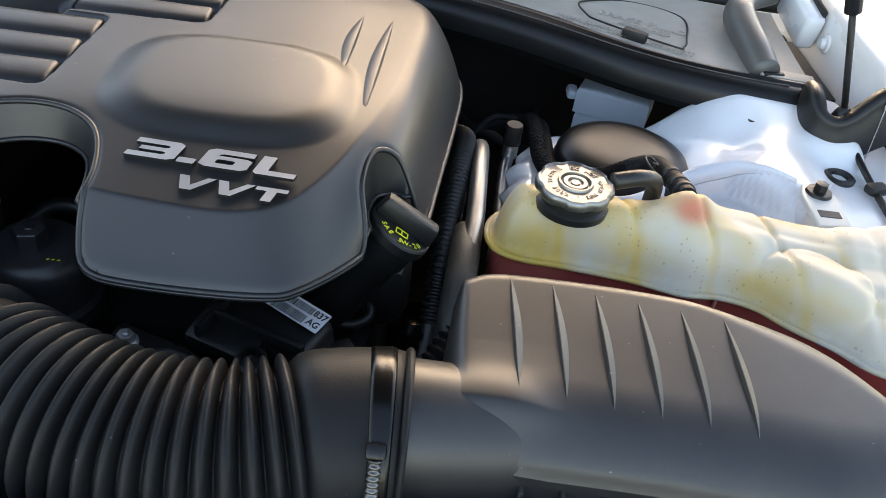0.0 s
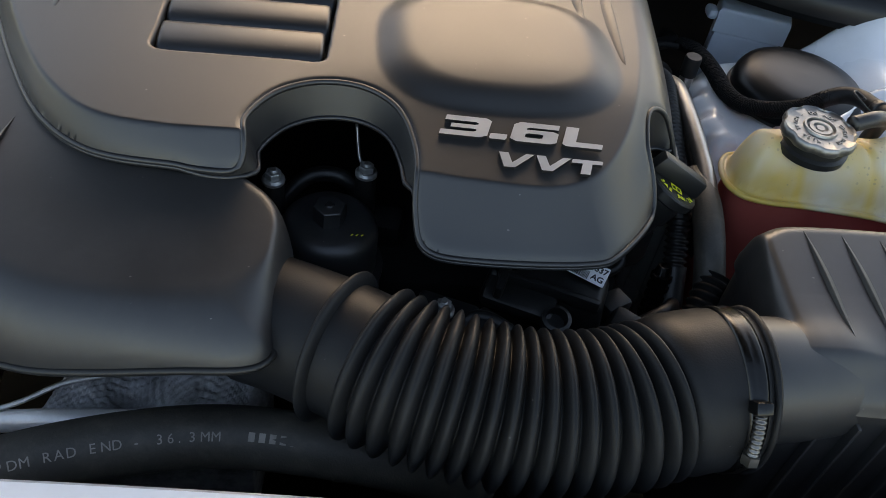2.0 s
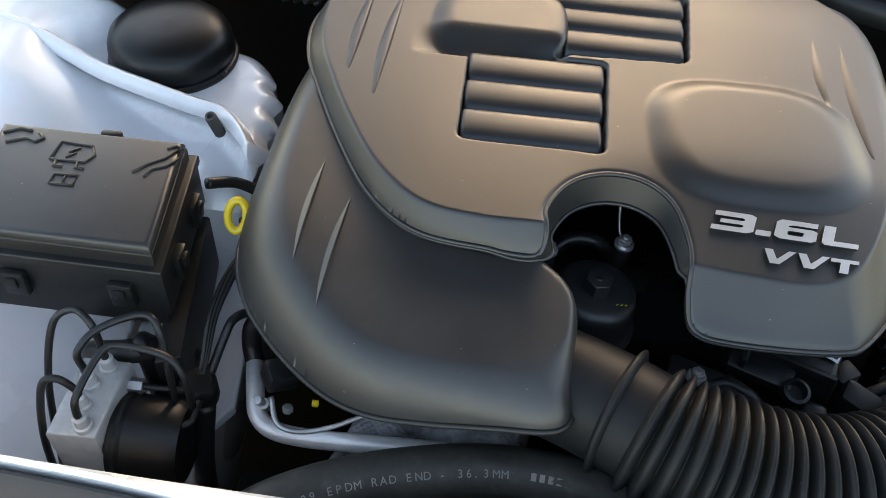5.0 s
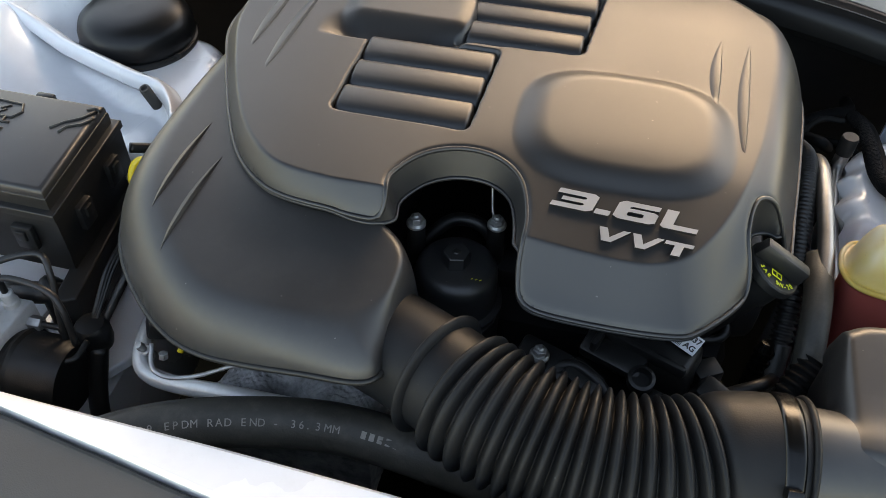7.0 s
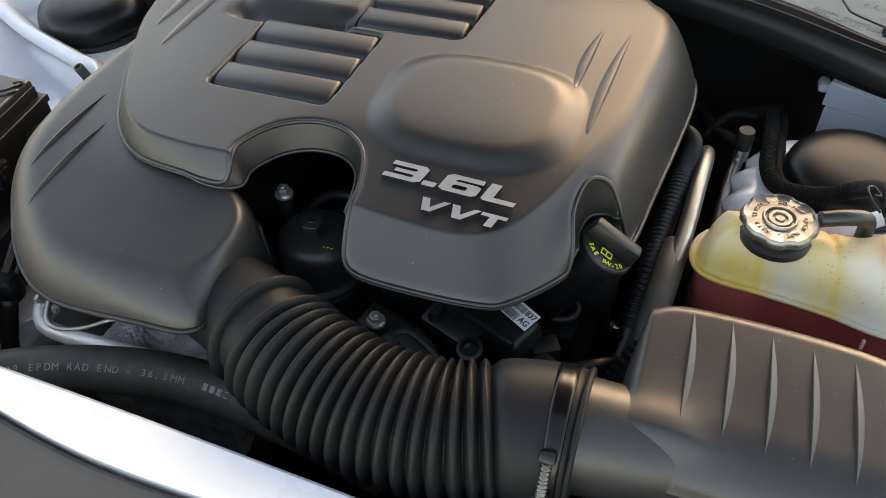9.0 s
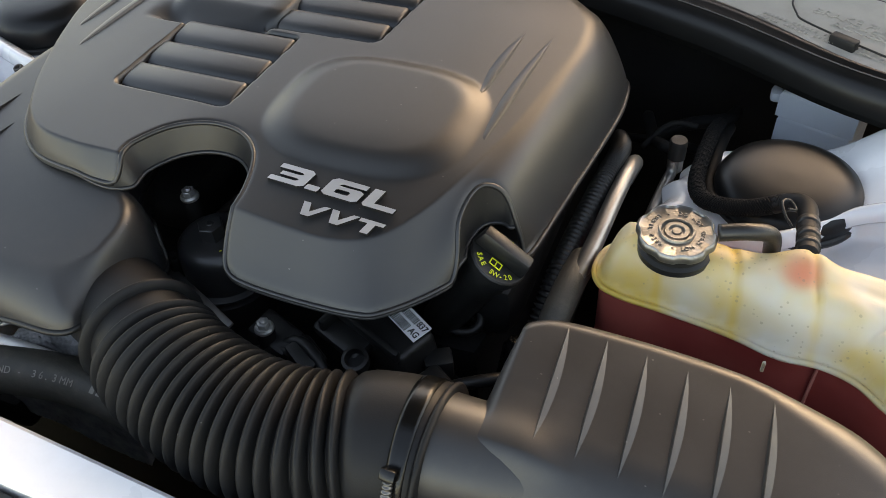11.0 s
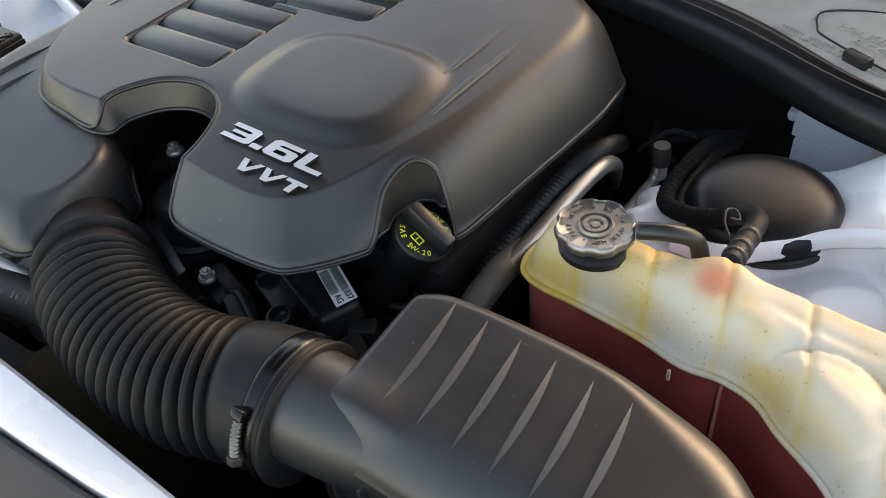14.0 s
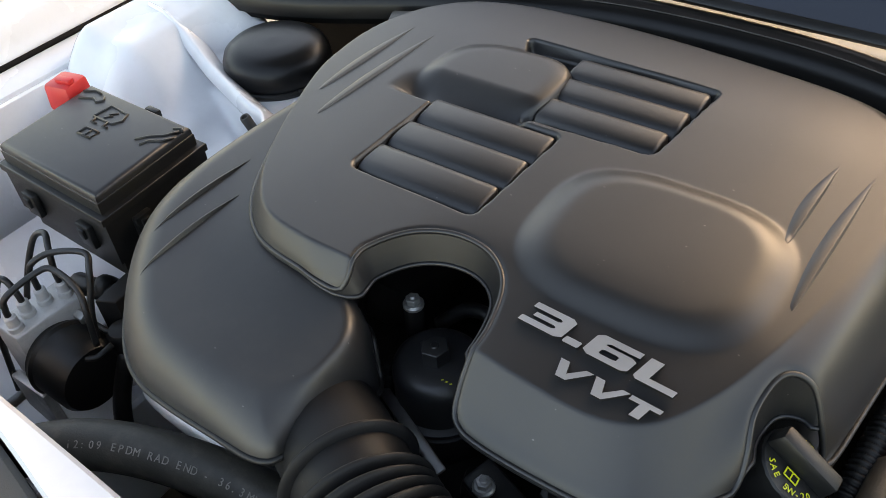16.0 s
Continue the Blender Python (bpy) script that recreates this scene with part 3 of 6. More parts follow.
def cowl():
    ob = thing("cowl_panel", "grey textured plastic cowl with a brake fluid hatch", "cowl", (MID, 1.05, 0.8))
    xs = np.linspace(MID - 0.735, MID + 0.700, 90)
    verts, faces = [], []
    steps = ((-0.008, -0.026), (-0.002, -0.012), (0.001, -0.003), (0.006, 0.0), (0.03, 0.002), (0.08, 0.004), (0.16, 0.008), (0.20, 0.012))
    for x in xs:
        e = cowl_edge(x)
        for dy, dz in steps:
            verts.append((x, e + dy, 0.862 + dz))
    k = len(steps)
    for i in range(len(xs) - 1):
        for j in range(k - 1):
            faces.append((i * k + j, (i + 1) * k + j, (i + 1) * k + j + 1, i * k + j + 1))
    put("panel", mesh_of(verts, faces, COWL), ob)
    strip = ((-0.024, 0.832), (-0.023, 0.848), (-0.016, 0.861), (-0.004, 0.8665), (0.004, 0.8655), (0.009, 0.8685), (0.019, 0.8685), (0.0235, 0.8672), (0.024, 0.863))
    verts = [(x, cowl_edge(x) + dy * (1 - 0.55 * smooth(0.12, 0.30, x) * (dy > 0)), z) for x in xs for dy, z in strip]
    k = len(strip)
    faces = [(i * k + j, (i + 1) * k + j, (i + 1) * k + j + 1, i * k + j + 1) for i in range(len(xs) - 1) for j in range(k - 1)]
    put("hood_seal", mesh_of(verts, faces, DOME), ob, "black rubber hood seal")
    # highlight along the seal's edge, drawn as a thin paler tube
    tube("seal_highlight", [(x, cowl_edge(x) - 0.003, 0.8668) for x in xs[::3]], 0.0009, TRIM, ob, "thin grey line as the highlight along the seal", segs=6, n=3)
    verts, faces = [], []
    for x in xs:
        e = cowl_edge(x)
        verts += [(x, e - 0.020, 0.842), (x, e - 0.018, 0.822), (x, e + 0.04, 0.812), (x, e + 0.12, 0.79)]
    for i in range(len(xs) - 1):
        for j in range(3):
            faces.append((i * 4 + j, (i + 1) * 4 + j, (i + 1) * 4 + j + 1, i * 4 + j + 1))
    put("cowl_trough", mesh_of(verts, faces, DARK), ob, "black plastic trough under the cowl")
    # hatch
    hatch = spline([(0.186, 1.03), (0.188, 0.992), (0.205, 0.972), (0.285, 0.926), (0.297, 0.928), (0.305, 0.95), (0.312, 1.02), (0.25, 1.05)], 6, True)
    ring = [(x, y, 0.869) for x, y in hatch]
    tube("hatch_gap", ring, 0.0012, BLACK, ob, "dark gap round the hatch", segs=6, n=1, closed=True)
    part("latch", block((0.03, 0.012, 0.014), 0.002), BLACK, ob, "black hatch latch", pose(0.241, 0.944, 0.868, 0, 0, -28))
    for text, y in (("BRAKE FLUID", 0.985), ("ACCESS", 0.968)):
        me = letters(text, 0.017, 0.0005, COWL, 1.1)
        w = max(v.co.x for v in me.vertices)
        put("hatch_writing", me, ob, "raised hatch writing", pose(0.255, y, 0.8675, 0, 0, -20) @ pose(-w / 2, 0, 0))
    for row in range(2):
        for i in range(34):
            x = 0.150 + i * 0.0048
            y = 0.990 - 0.44 * (x - 0.150) - 0.0095 * row
            if (i * 5 + row * 3) % 7 == 0:
                continue
            part("writing_bar", block((0.0020 + 0.0008 * ((i * 7 + row) % 3), 0.0042, 0.0008), 0), PALE_INK, ob, "", pose(x, y, 0.8662, 0, 0, -24), smooth=False)
    part("end_plate", prism([(0.428, 1.07), (0.484, 1.07), (0.486, 0.908), (0.456, 0.893), (0.428, 0.90)], 0.826, 0.838, 0.002), TRIM, ob, "brown-grey lower end plate")
    part("slot", block((0.024, 0.006, 0.004), 0.001), BLACK, ob, "dark slot in the cowl edge", pose(0.393, 0.886, 0.8685, 0, 0, 8))
    glass = thing("windshield", "dark tinted windshield glass above the cowl", "windshield", (MID, 1.2, 0.87))
    bm = block((1.44, 0.52, 0.006), 0.001)
    part("edge_trim", block((1.44, 0.014, 0.010), 0.003), BLACK, glass, "black rubber edge trim", pose(MID, 1.082, 0.876, 38, 0, 0))
    part("pane", bm, GLASS, glass, m=pose(MID, 1.290, 1.034, 38, 0, 0))
    return ob


cowl()


# ---- engine ----
def engine_block():
    ob = thing("engine", "dark engine block and timing cover under the plastic covers", "engine", (-0.25, 0.6, 0.3))
    part("block", block((0.50, 0.48, 0.40), 0.03), DARK, ob, m=pose(-0.26, 0.74, 0.55))
    part("timing_cover", block((0.36, 0.06, 0.38), 0.02), DARK, ob, m=pose(-0.20, 0.47, 0.54))
    part("valve_cover", block((0.19, 0.40, 0.07), 0.02), BLACK, ob, m=pose(-0.085, 0.73, 0.775))
    part("valve_cover", block((0.20, 0.40, 0.07), 0.02), BLACK, ob, m=pose(-0.45, 0.75, 0.775))
    lump = lambda x, y, d: (0.700 + 0.45 * (y - 0.36) + 0.004 * np.sin(41 * x + 20 * y) + 0.0017 * np.sin(213 * x + 40 * np.sin(31 * y)) * np.sin(167 * y + 23 * np.sin(47 * x)) + 0.0012 * np.sin(431 * x + 60 * np.sin(59 * y + 1)) * np.sin(389 * y + 50 * np.sin(37 * x))
                            - 0.014 * np.exp(-((x + 0.415) / 0.022) ** 2 - ((y - 0.385) / 0.018) ** 2) - 0.02 * np.clip(1 - d / 0.012, 0, 1) ** 2)
    shell("cast_front", np.array([(-0.512, 0.366), (-0.33, 0.358), (-0.32, 0.43), (-0.470, 0.435)]), lump, 0.0016, CAST, ob, "rough bare cast metal front", lip=0.08)
    tube("shield_edge", [(-0.566, 0.410, 0.724), (-0.556, 0.388, 0.716), (-0.535, 0.382, 0.716), (-0.505, 0.386, 0.724), (-0.470, 0.396, 0.738), (-0.44, 0.402, 0.742)], 0.0026, ALUMINIUM, ob, "thin bare metal shield edge", segs=8, squash=0.6)
    lathe("sensor", [(0.004, 0.0), (0.004, 0.010), (0.0055, 0.011), (0.0055, 0.014), (0.003, 0.015), (0.003, 0.019), (0.0045, 0.020), (0.004, 0.026), (0.0, 0.027)], ALUMINIUM, ob, "pale metal sensor", pose(-0.568, 0.410, 0.704, 15, -20, 0), 18)
    for x, y, z in ((-0.548, 0.398, 0.722), (-0.375, 0.372, 0.712)):
        hexagon("casting_bolt", 0.005, 0.006, BOLT, ob, pose(x, y, z, -20, 0, 0), "dull bolt head")
    part("connector", block((0.030, 0.026, 0.022), 0.004), BLACK, ob, m=pose(-0.560, 0.428, 0.735, 0, 20, 30))
    part("yellow_tag", block((0.006, 0.006, 0.004), 0.001), YELLOW, ob, "small yellow tag", pose(-0.520, 0.392, 0.752))
    part("sump_arm", block((0.10, 0.03, 0.05), 0.01), DARK, ob, m=pose(-0.55, 0.37, 0.60))
    for x, y, z, a in ((-0.30, 0.55, 0.74, 20), (-0.24, 0.56, 0.75, -10), (-0.33, 0.50, 0.70, 50), (-0.21, 0.47, 0.71, 15)):
        part("casting_boss", block((0.05, 0.03, 0.06), 0.008), DARK, ob, m=pose(x, y, z, 10, 0, a))
    tube("hose_stub", [(-0.325, 0.56, 0.78), (-0.30, 0.575, 0.80), (-0.27, 0.575, 0.80), (-0.245, 0.57, 0.77)], 0.007, RUBBER, ob)
    tube("wire_clip", [(-0.262, 0.575, 0.86), (-0.258, 0.562, 0.835), (-0.252, 0.555, 0.832)], 0.0015, PIPE, ob)
    return ob


engine_block()


# ---- engine cover ----
COVER_RIM = spline([(-0.343, 0.468), (-0.341, 0.500), (-0.322, 0.532), (-0.292, 0.549), (-0.258, 0.548), (-0.232, 0.528), (-0.220, 0.490), (-0.219, 0.450),
                    (-0.208, 0.430), (-0.165, 0.424), (-0.095, 0.426), (-0.066, 0.438), (-0.030, 0.485), (-0.036, 0.525), (-0.030, 0.556), (-0.012, 0.566), (0.006, 0.558),
                    (0.016, 0.556), (0.024, 0.620), (0.036, 0.724), (0.041, 0.80), (0.029, 0.862), (-0.008, 0.905), (-0.075, 0.935), (-0.28, 0.955), (-0.46, 0.945), (-0.545, 0.90),
                    (-0.578, 0.80), (-0.578, 0.715), (-0.556, 0.650), (-0.520, 0.570), (-0.486, 0.513), (-0.445, 0.480), (-0.39, 0.469)], 8, True)


SKIRT_RIM = spline([(-0.343, 0.466), (-0.285, 0.453), (-0.232, 0.434), (-0.205, 0.428), (-0.165, 0.424), (-0.095, 0.426), (-0.066, 0.438), (-0.030, 0.485), (-0.004, 0.520), (0.012, 0.556),
                    (0.024, 0.620), (0.036, 0.724), (0.041, 0.80), (0.029, 0.862), (-0.008, 0.905), (-0.075, 0.935), (-0.28, 0.955), (-0.46, 0.945), (-0.545, 0.90),
                    (-0.578, 0.80), (-0.578, 0.715), (-0.556, 0.650), (-0.520, 0.570), (-0.486, 0.513), (-0.445, 0.480), (-0.39, 0.468)], 8, True)
COVER_FOLD = spline([(-0.343, 0.483), (-0.280, 0.478), (-0.213, 0.468), (-0.180, 0.464), (-0.133, 0.461), (-0.104, 0.466), (-0.082, 0.480), (-0.062, 0.510), (-0.047, 0.545), (-0.034, 0.590),
                     (-0.024, 0.640), (-0.015, 0.72), (-0.010, 0.785), (-0.018, 0.835), (-0.048, 0.872), (-0.105, 0.898), (-0.28, 0.920), (-0.44, 0.912), (-0.522, 0.875),
                     (-0.560, 0.80), (-0.562, 0.715), (-0.541, 0.645), (-0.507, 0.570), (-0.476, 0.522), (-0.440, 0.492), (-0.39, 0.483)], 8, True)


COVER_SLITS = (((-0.063, 0.785), (-0.068, 0.665)), ((-0.034, 0.788), (-0.043, 0.602)), ((-0.519, 0.810), (-0.528, 0.655)), ((-0.488, 0.806), (-0.500, 0.620)))


def cover_top(x, y):
    z = 0.920 - 0.10 * np.clip(np.abs(x + 0.28) - 0.16, 0, 1) ** 1.5 - 0.5 * np.clip(y - 0.78, 0, 1) ** 2
    z = z - 0.085 * (0.56 - y + np.sqrt((0.56 - y) ** 2 + 0.0004)) * smooth(-0.33, -0.22, x)
    e = np.abs((x + 0.150) / 0.102) ** 3.0 + np.abs((y - 0.612) / np.where(y > 0.612, 0.084, 0.086)) ** 3.0
    z = z + 0.0085 * smooth(1.0, 0.30, e)                              # the soft pillow behind the badge
    scoop = np.clip(1 - np.abs((x + 0.385) / 0.074) ** 3.0 - np.abs((y - 0.756 - 0.12 * (x + 0.385)) / 0.064) ** 3.0, 0, 1)
    z = z + 0.0055 * smooth(0.0, 0.75, scoop)
    z = z - 0.0125 * smooth(0.742, 0.704, y) * smooth(0.690, 0.700, y) * smooth(-0.475, -0.43, x) * smooth(-0.316, -0.335, x)
    low = bump_box(x, y, [(-0.421, 0.573), (-0.288, 0.571), (-0.280, 0.706), (-0.417, 0.704)], 0.0035)
    up = bump_box(x, y, [(-0.330, 0.710), (-0.199, 0.716), (-0.186, 0.842), (-0.40, 0.845)], 0.0035) * (1 - smooth(0.02, 0.4, scoop))
    z = z - 0.016 * np.maximum(low * (1 - smooth(0.02, 0.5, scoop)), up)
    return z


def cover_height(x, y, d):
    d0, _, _ = depth_in(x, y, SKIRT_RIM)
    d1, _, _ = depth_in(x, y, COVER_FOLD)
    rim = 0.898 - 0.034 * smooth(-0.345, -0.225, x) - 0.020 * smooth(-0.04, 0.02, x) - 0.03 * smooth(0.70, 0.9, y) * smooth(-0.4, -0.55, x) - 0.03 * smooth(0.80, 0.94, y)
    v = np.clip(d0, 0, 1) / (np.clip(d0, 0, 1) + np.clip(-d1, 0, 1) + 1e-6)       # 0 at the rim, 1 from the fold inwards
    k = np.maximum(smooth(-0.06, -0.005, x), smooth(0.80, 0.90, y))                # rounded shoulders, elsewhere a straight skirt
    s = (1 - (1 - v) ** 2.1) * k + (v + 0.10 * v * (1 - v)) * (1 - k)
    return rim + (cover_top(x, y) - rim) * s - 0.0022 * np.clip(1 - d / 0.0045, 0, 1) ** 2


def cover_lip(x, y, z):
    """Lower edge of the wall that hangs from the rim: deep and leaning inwards in the two arches."""
    z = z - 0.004
    for cx, cy, r0, r1, low, lean in ((-0.28, 0.487, 0.104, 0.086, 0.889, 0.009), (-0.006, 0.525, 0.062, 0.046, 0.866, 0.006)):
        r = math.hypot(x - cx, y - cy)
        k = float(smooth(r0, r1, r)) * (1.0 if cx < -0.1 else float(smooth(0.03, 0.012, x)))
        deep = float(smooth(0.0, 0.012, z - low))
        z = z * (1 - k) + min(z, low) * k
        x, y = x - (x - cx) / r * lean * k * deep, y - (y - cy) / r * lean * k * deep
    return x, y, z


def slat(parent, x0, x1, y0, y1, top):
    """A louvre slat: a low rounded back that rolls down to a blunt nose."""
    prof = [(1.0, -0.014), (1.0, -0.0016), (0.97, -0.0006), (0.85, -0.0001), (0.62, 0.0), (0.42, -0.0004), (0.29, -0.0014), (0.18, -0.0034), (0.10, -0.0064), (0.055, -0.0100), (0.04, -0.016)]
    n = len(prof)
    verts, faces = [], []
    for i, x in enumerate((x0, x0 + 0.0015, x0 + 0.004, x1 - 0.004, x1 - 0.0015, x1)):
        k = (0.0025, 0.0006, 0.0)[min(i, 5 - i)]
        for f, dz in prof:
            verts.append((x, y0 + k + (y1 - y0 - 2 * k) * f, max(top + dz - k, top - 0.016)))
    for i in range(5):
        for j in range(n - 1):
            faces.append((i * n + j, (i + 1) * n + j, (i + 1) * n + j + 1, i * n + j + 1))
    faces += [tuple(range(n)), tuple(range(5 * n, 6 * n))[::-1]]
    return put("slat", sharpen(mesh_of(verts, faces, COVER), 50), parent)


GLYPHS = {
    "3": [[(0.02, 1), (0.88, 1), (1.0, 0.88), (1.0, 0.12), (0.86, 0), (0, 0), (0, 0.25), (0.68, 0.25), (0.74, 0.30), (0.74, 0.37), (0.68, 0.40), (0.18, 0.40), (0.18, 0.60), (0.68, 0.60), (0.74, 0.64), (0.74, 0.71), (0.68, 0.75), (0.02, 0.75)]],
    ".": [[(0.06, 0), (0.94, 0), (1, 0.05), (1, 0.25), (0.94, 0.28), (0.06, 0.28), (0, 0.25), (0, 0.05)]],
    "6": [[(0.12, 1), (0.98, 1), (0.98, 0.75), (0.36, 0.75), (0.30, 0.70), (0.30, 0.64), (0.88, 0.64), (1.0, 0.55), (1.0, 0.10), (0.88, 0), (0.14, 0), (0, 0.12), (0, 0.86)],
          [(0.30, 0.42), (0.30, 0.26), (0.36, 0.23), (0.62, 0.23), (0.68, 0.26), (0.68, 0.42), (0.62, 0.45), (0.36, 0.45)]],
    "L": [[(0, 1), (0.32, 1), (0.32, 0.25), (1.0, 0.25), (1.0, 0), (0.10, 0), (0, 0.10)]],
    "V": [[(0, 1), (0.28, 1), (0.48, 0.34), (0.82, 1), (1.06, 1), (0.60, 0), (0.28, 0)]],
    "T": [[(0, 1), (1.0, 1), (1.0, 0.74), (0.68, 0.74), (0.68, 0), (0.36, 0), (0.36, 0.74), (0, 0.74)]],
}


def badge_glyph(ch, wide, high):
    """One wide slanted badge letter: silver face, black sides."""
    c = bpy.data.curves.new("glyph", "CURVE")
    c.dimensions, c.fill_mode, c.extrude = "2D", "BOTH", 0.0014
    for ring in GLYPHS[ch]:
        sp = c.splines.new("POLY")
        sp.points.add(len(ring) - 1)
        for p, (u, v) in zip(sp.points, ring):
            p.co = (u * wide + 0.25 * v * high, v * high, 0, 1)
        sp.use_cyclic_u = True
    ob = bpy.data.objects.new("glyph", c)
    scene.collection.objects.link(ob)
    bpy.context.view_layer.update()
    me = bpy.data.meshes.new_from_object(ob.evaluated_get(bpy.context.evaluated_depsgraph_get()))
    bpy.data.objects.remove(ob)
    me.materials.clear()
    me.materials.append(SILVER)
    me.materials.append(BLACK)
    for f in me.polygons:
        f.material_index = 0 if f.normal.z > 0.5 else 1
        f.use_smooth = False
    return me


def engine_cover():
    ob = thing("engine_cover", "satin black plastic engine cover with silver 3.6L VVT badge", "engine cover", (-0.27, 0.68, 0.86))
    shell("shell", COVER_RIM, cover_height, 0.0017, COVER, ob, lip=cover_lip)
    z = cover_height(COVER_RIM[:, 0], COVER_RIM[:, 1], np.zeros(len(COVER_RIM)))
    rim = [(a, b, c + 0.001) for a, b, c in (cover_lip(x, y, zz) for (x, y), zz in zip(COVER_RIM, z))]
    tube("rim_bead", rim, 0.0020, COVER, ob, segs=8, n=1, closed=True)
    tube("edge_bead", [(x, y, zz) for (x, y), zz in zip(COVER_RIM, z)], 0.0023, COVER, ob, segs=8, n=1, closed=True)
    for a, b in COVER_SLITS:
        fin(ob, a, b, 1, 0.0030, cover_height, COVER, 0.25, FLAT_FIN)
    for i in range(3):
        y0 = 0.5745 + 0.0425 * i
        slat(ob, -0.4180 + 0.001 * i, -0.2905 + 0.003 * i, y0, y0 + 0.0415, 0.919)
    for i in range(3):
        y0 = 0.7185 + 0.0385 * i
        slat(ob, -0.322 - 0.004 * i, -0.2015 + 0.004 * i, y0, y0 + 0.0375, 0.919 - 0.5 * max(0, y0 - 0.76) ** 2)
    # badge
    for text, high, x, y, spans in (("3.6L", 0.0195, -0.2035, 0.5030, ((0.0, 0.0350), (0.0368, 0.0495), (0.0520, 0.0868), (0.0912, 0.1215))),
                                    ("VVT", 0.0137, -0.1640, 0.4760, ((0.0, 0.0245), (0.0276, 0.0520), (0.0545, 0.0772)))):
        for ch, (a, b) in zip(text, spans):
            m = pose(x, y, 0.9205 - 0.17 * (0.56 - y), 9.5, 0, -3.3) @ pose(a, 0, 0.0004)
            put("badge_point" if ch == "." else "badge_letter", badge_glyph(ch, b - a, high), ob, "raised silver badge letter with black sides", m)
    return ob


engine_cover()


# ---- intake resonator, hose and air box ----
RESONATOR_RIM = spline([(-0.312, 0.345), (-0.330, 0.336), (-0.370, 0.336), (-0.42, 0.338), (-0.468, 0.344), (-0.508, 0.361), (-0.550, 0.396), (-0.585, 0.440), (-0.604, 0.49), (-0.608, 0.55), (-0.604, 0.64),
                        (-0.595, 0.72), (-0.575, 0.78), (-0.50, 0.80), (-0.42, 0.62), (-0.366, 0.505), (-0.327, 0.476), (-0.303, 0.448), (-0.304, 0.40), (-0.308, 0.365)], 8, True)


RESONATOR_FOLD = spline([(-0.323, 0.397), (-0.345, 0.380), (-0.390, 0.375), (-0.430, 0.377), (-0.465, 0.385), (-0.492, 0.402), (-0.522, 0.435), (-0.546, 0.475), (-0.557, 0.52), (-0.560, 0.57), (-0.556, 0.64),
                         (-0.545, 0.70), (-0.53, 0.74), (-0.49, 0.752), (-0.435, 0.60), (-0.380, 0.492), (-0.342, 0.462), (-0.320, 0.438), (-0.318, 0.415)], 8, True)


RESONATOR_SLITS = (((-0.533, 0.560), (-0.541, 0.440)), ((-0.504, 0.517), (-0.516, 0.400)))


def resonator_height(x, y, d):
    top = 0.894 - 0.08 * (0.47 - y + np.sqrt((0.47 - y) ** 2 + 0.0016))
    rim = 0.827 + 0.018 * smooth(-0.50, -0.33, x) - 0.02 * smooth(0.45, 0.6, y) - 0.03 * smooth(-0.325, -0.31, x) * smooth(0.37, 0.41, y)
    d1, _, _ = depth_in(x, y, RESONATOR_FOLD)
    u = np.clip(d, 0, 1) / (np.clip(d, 0, 1) + np.clip(-d1, 0, 1) + 1e-6)
    return rim + (top - rim) * (1 - (1 - u) ** 2.3) ** 0.68


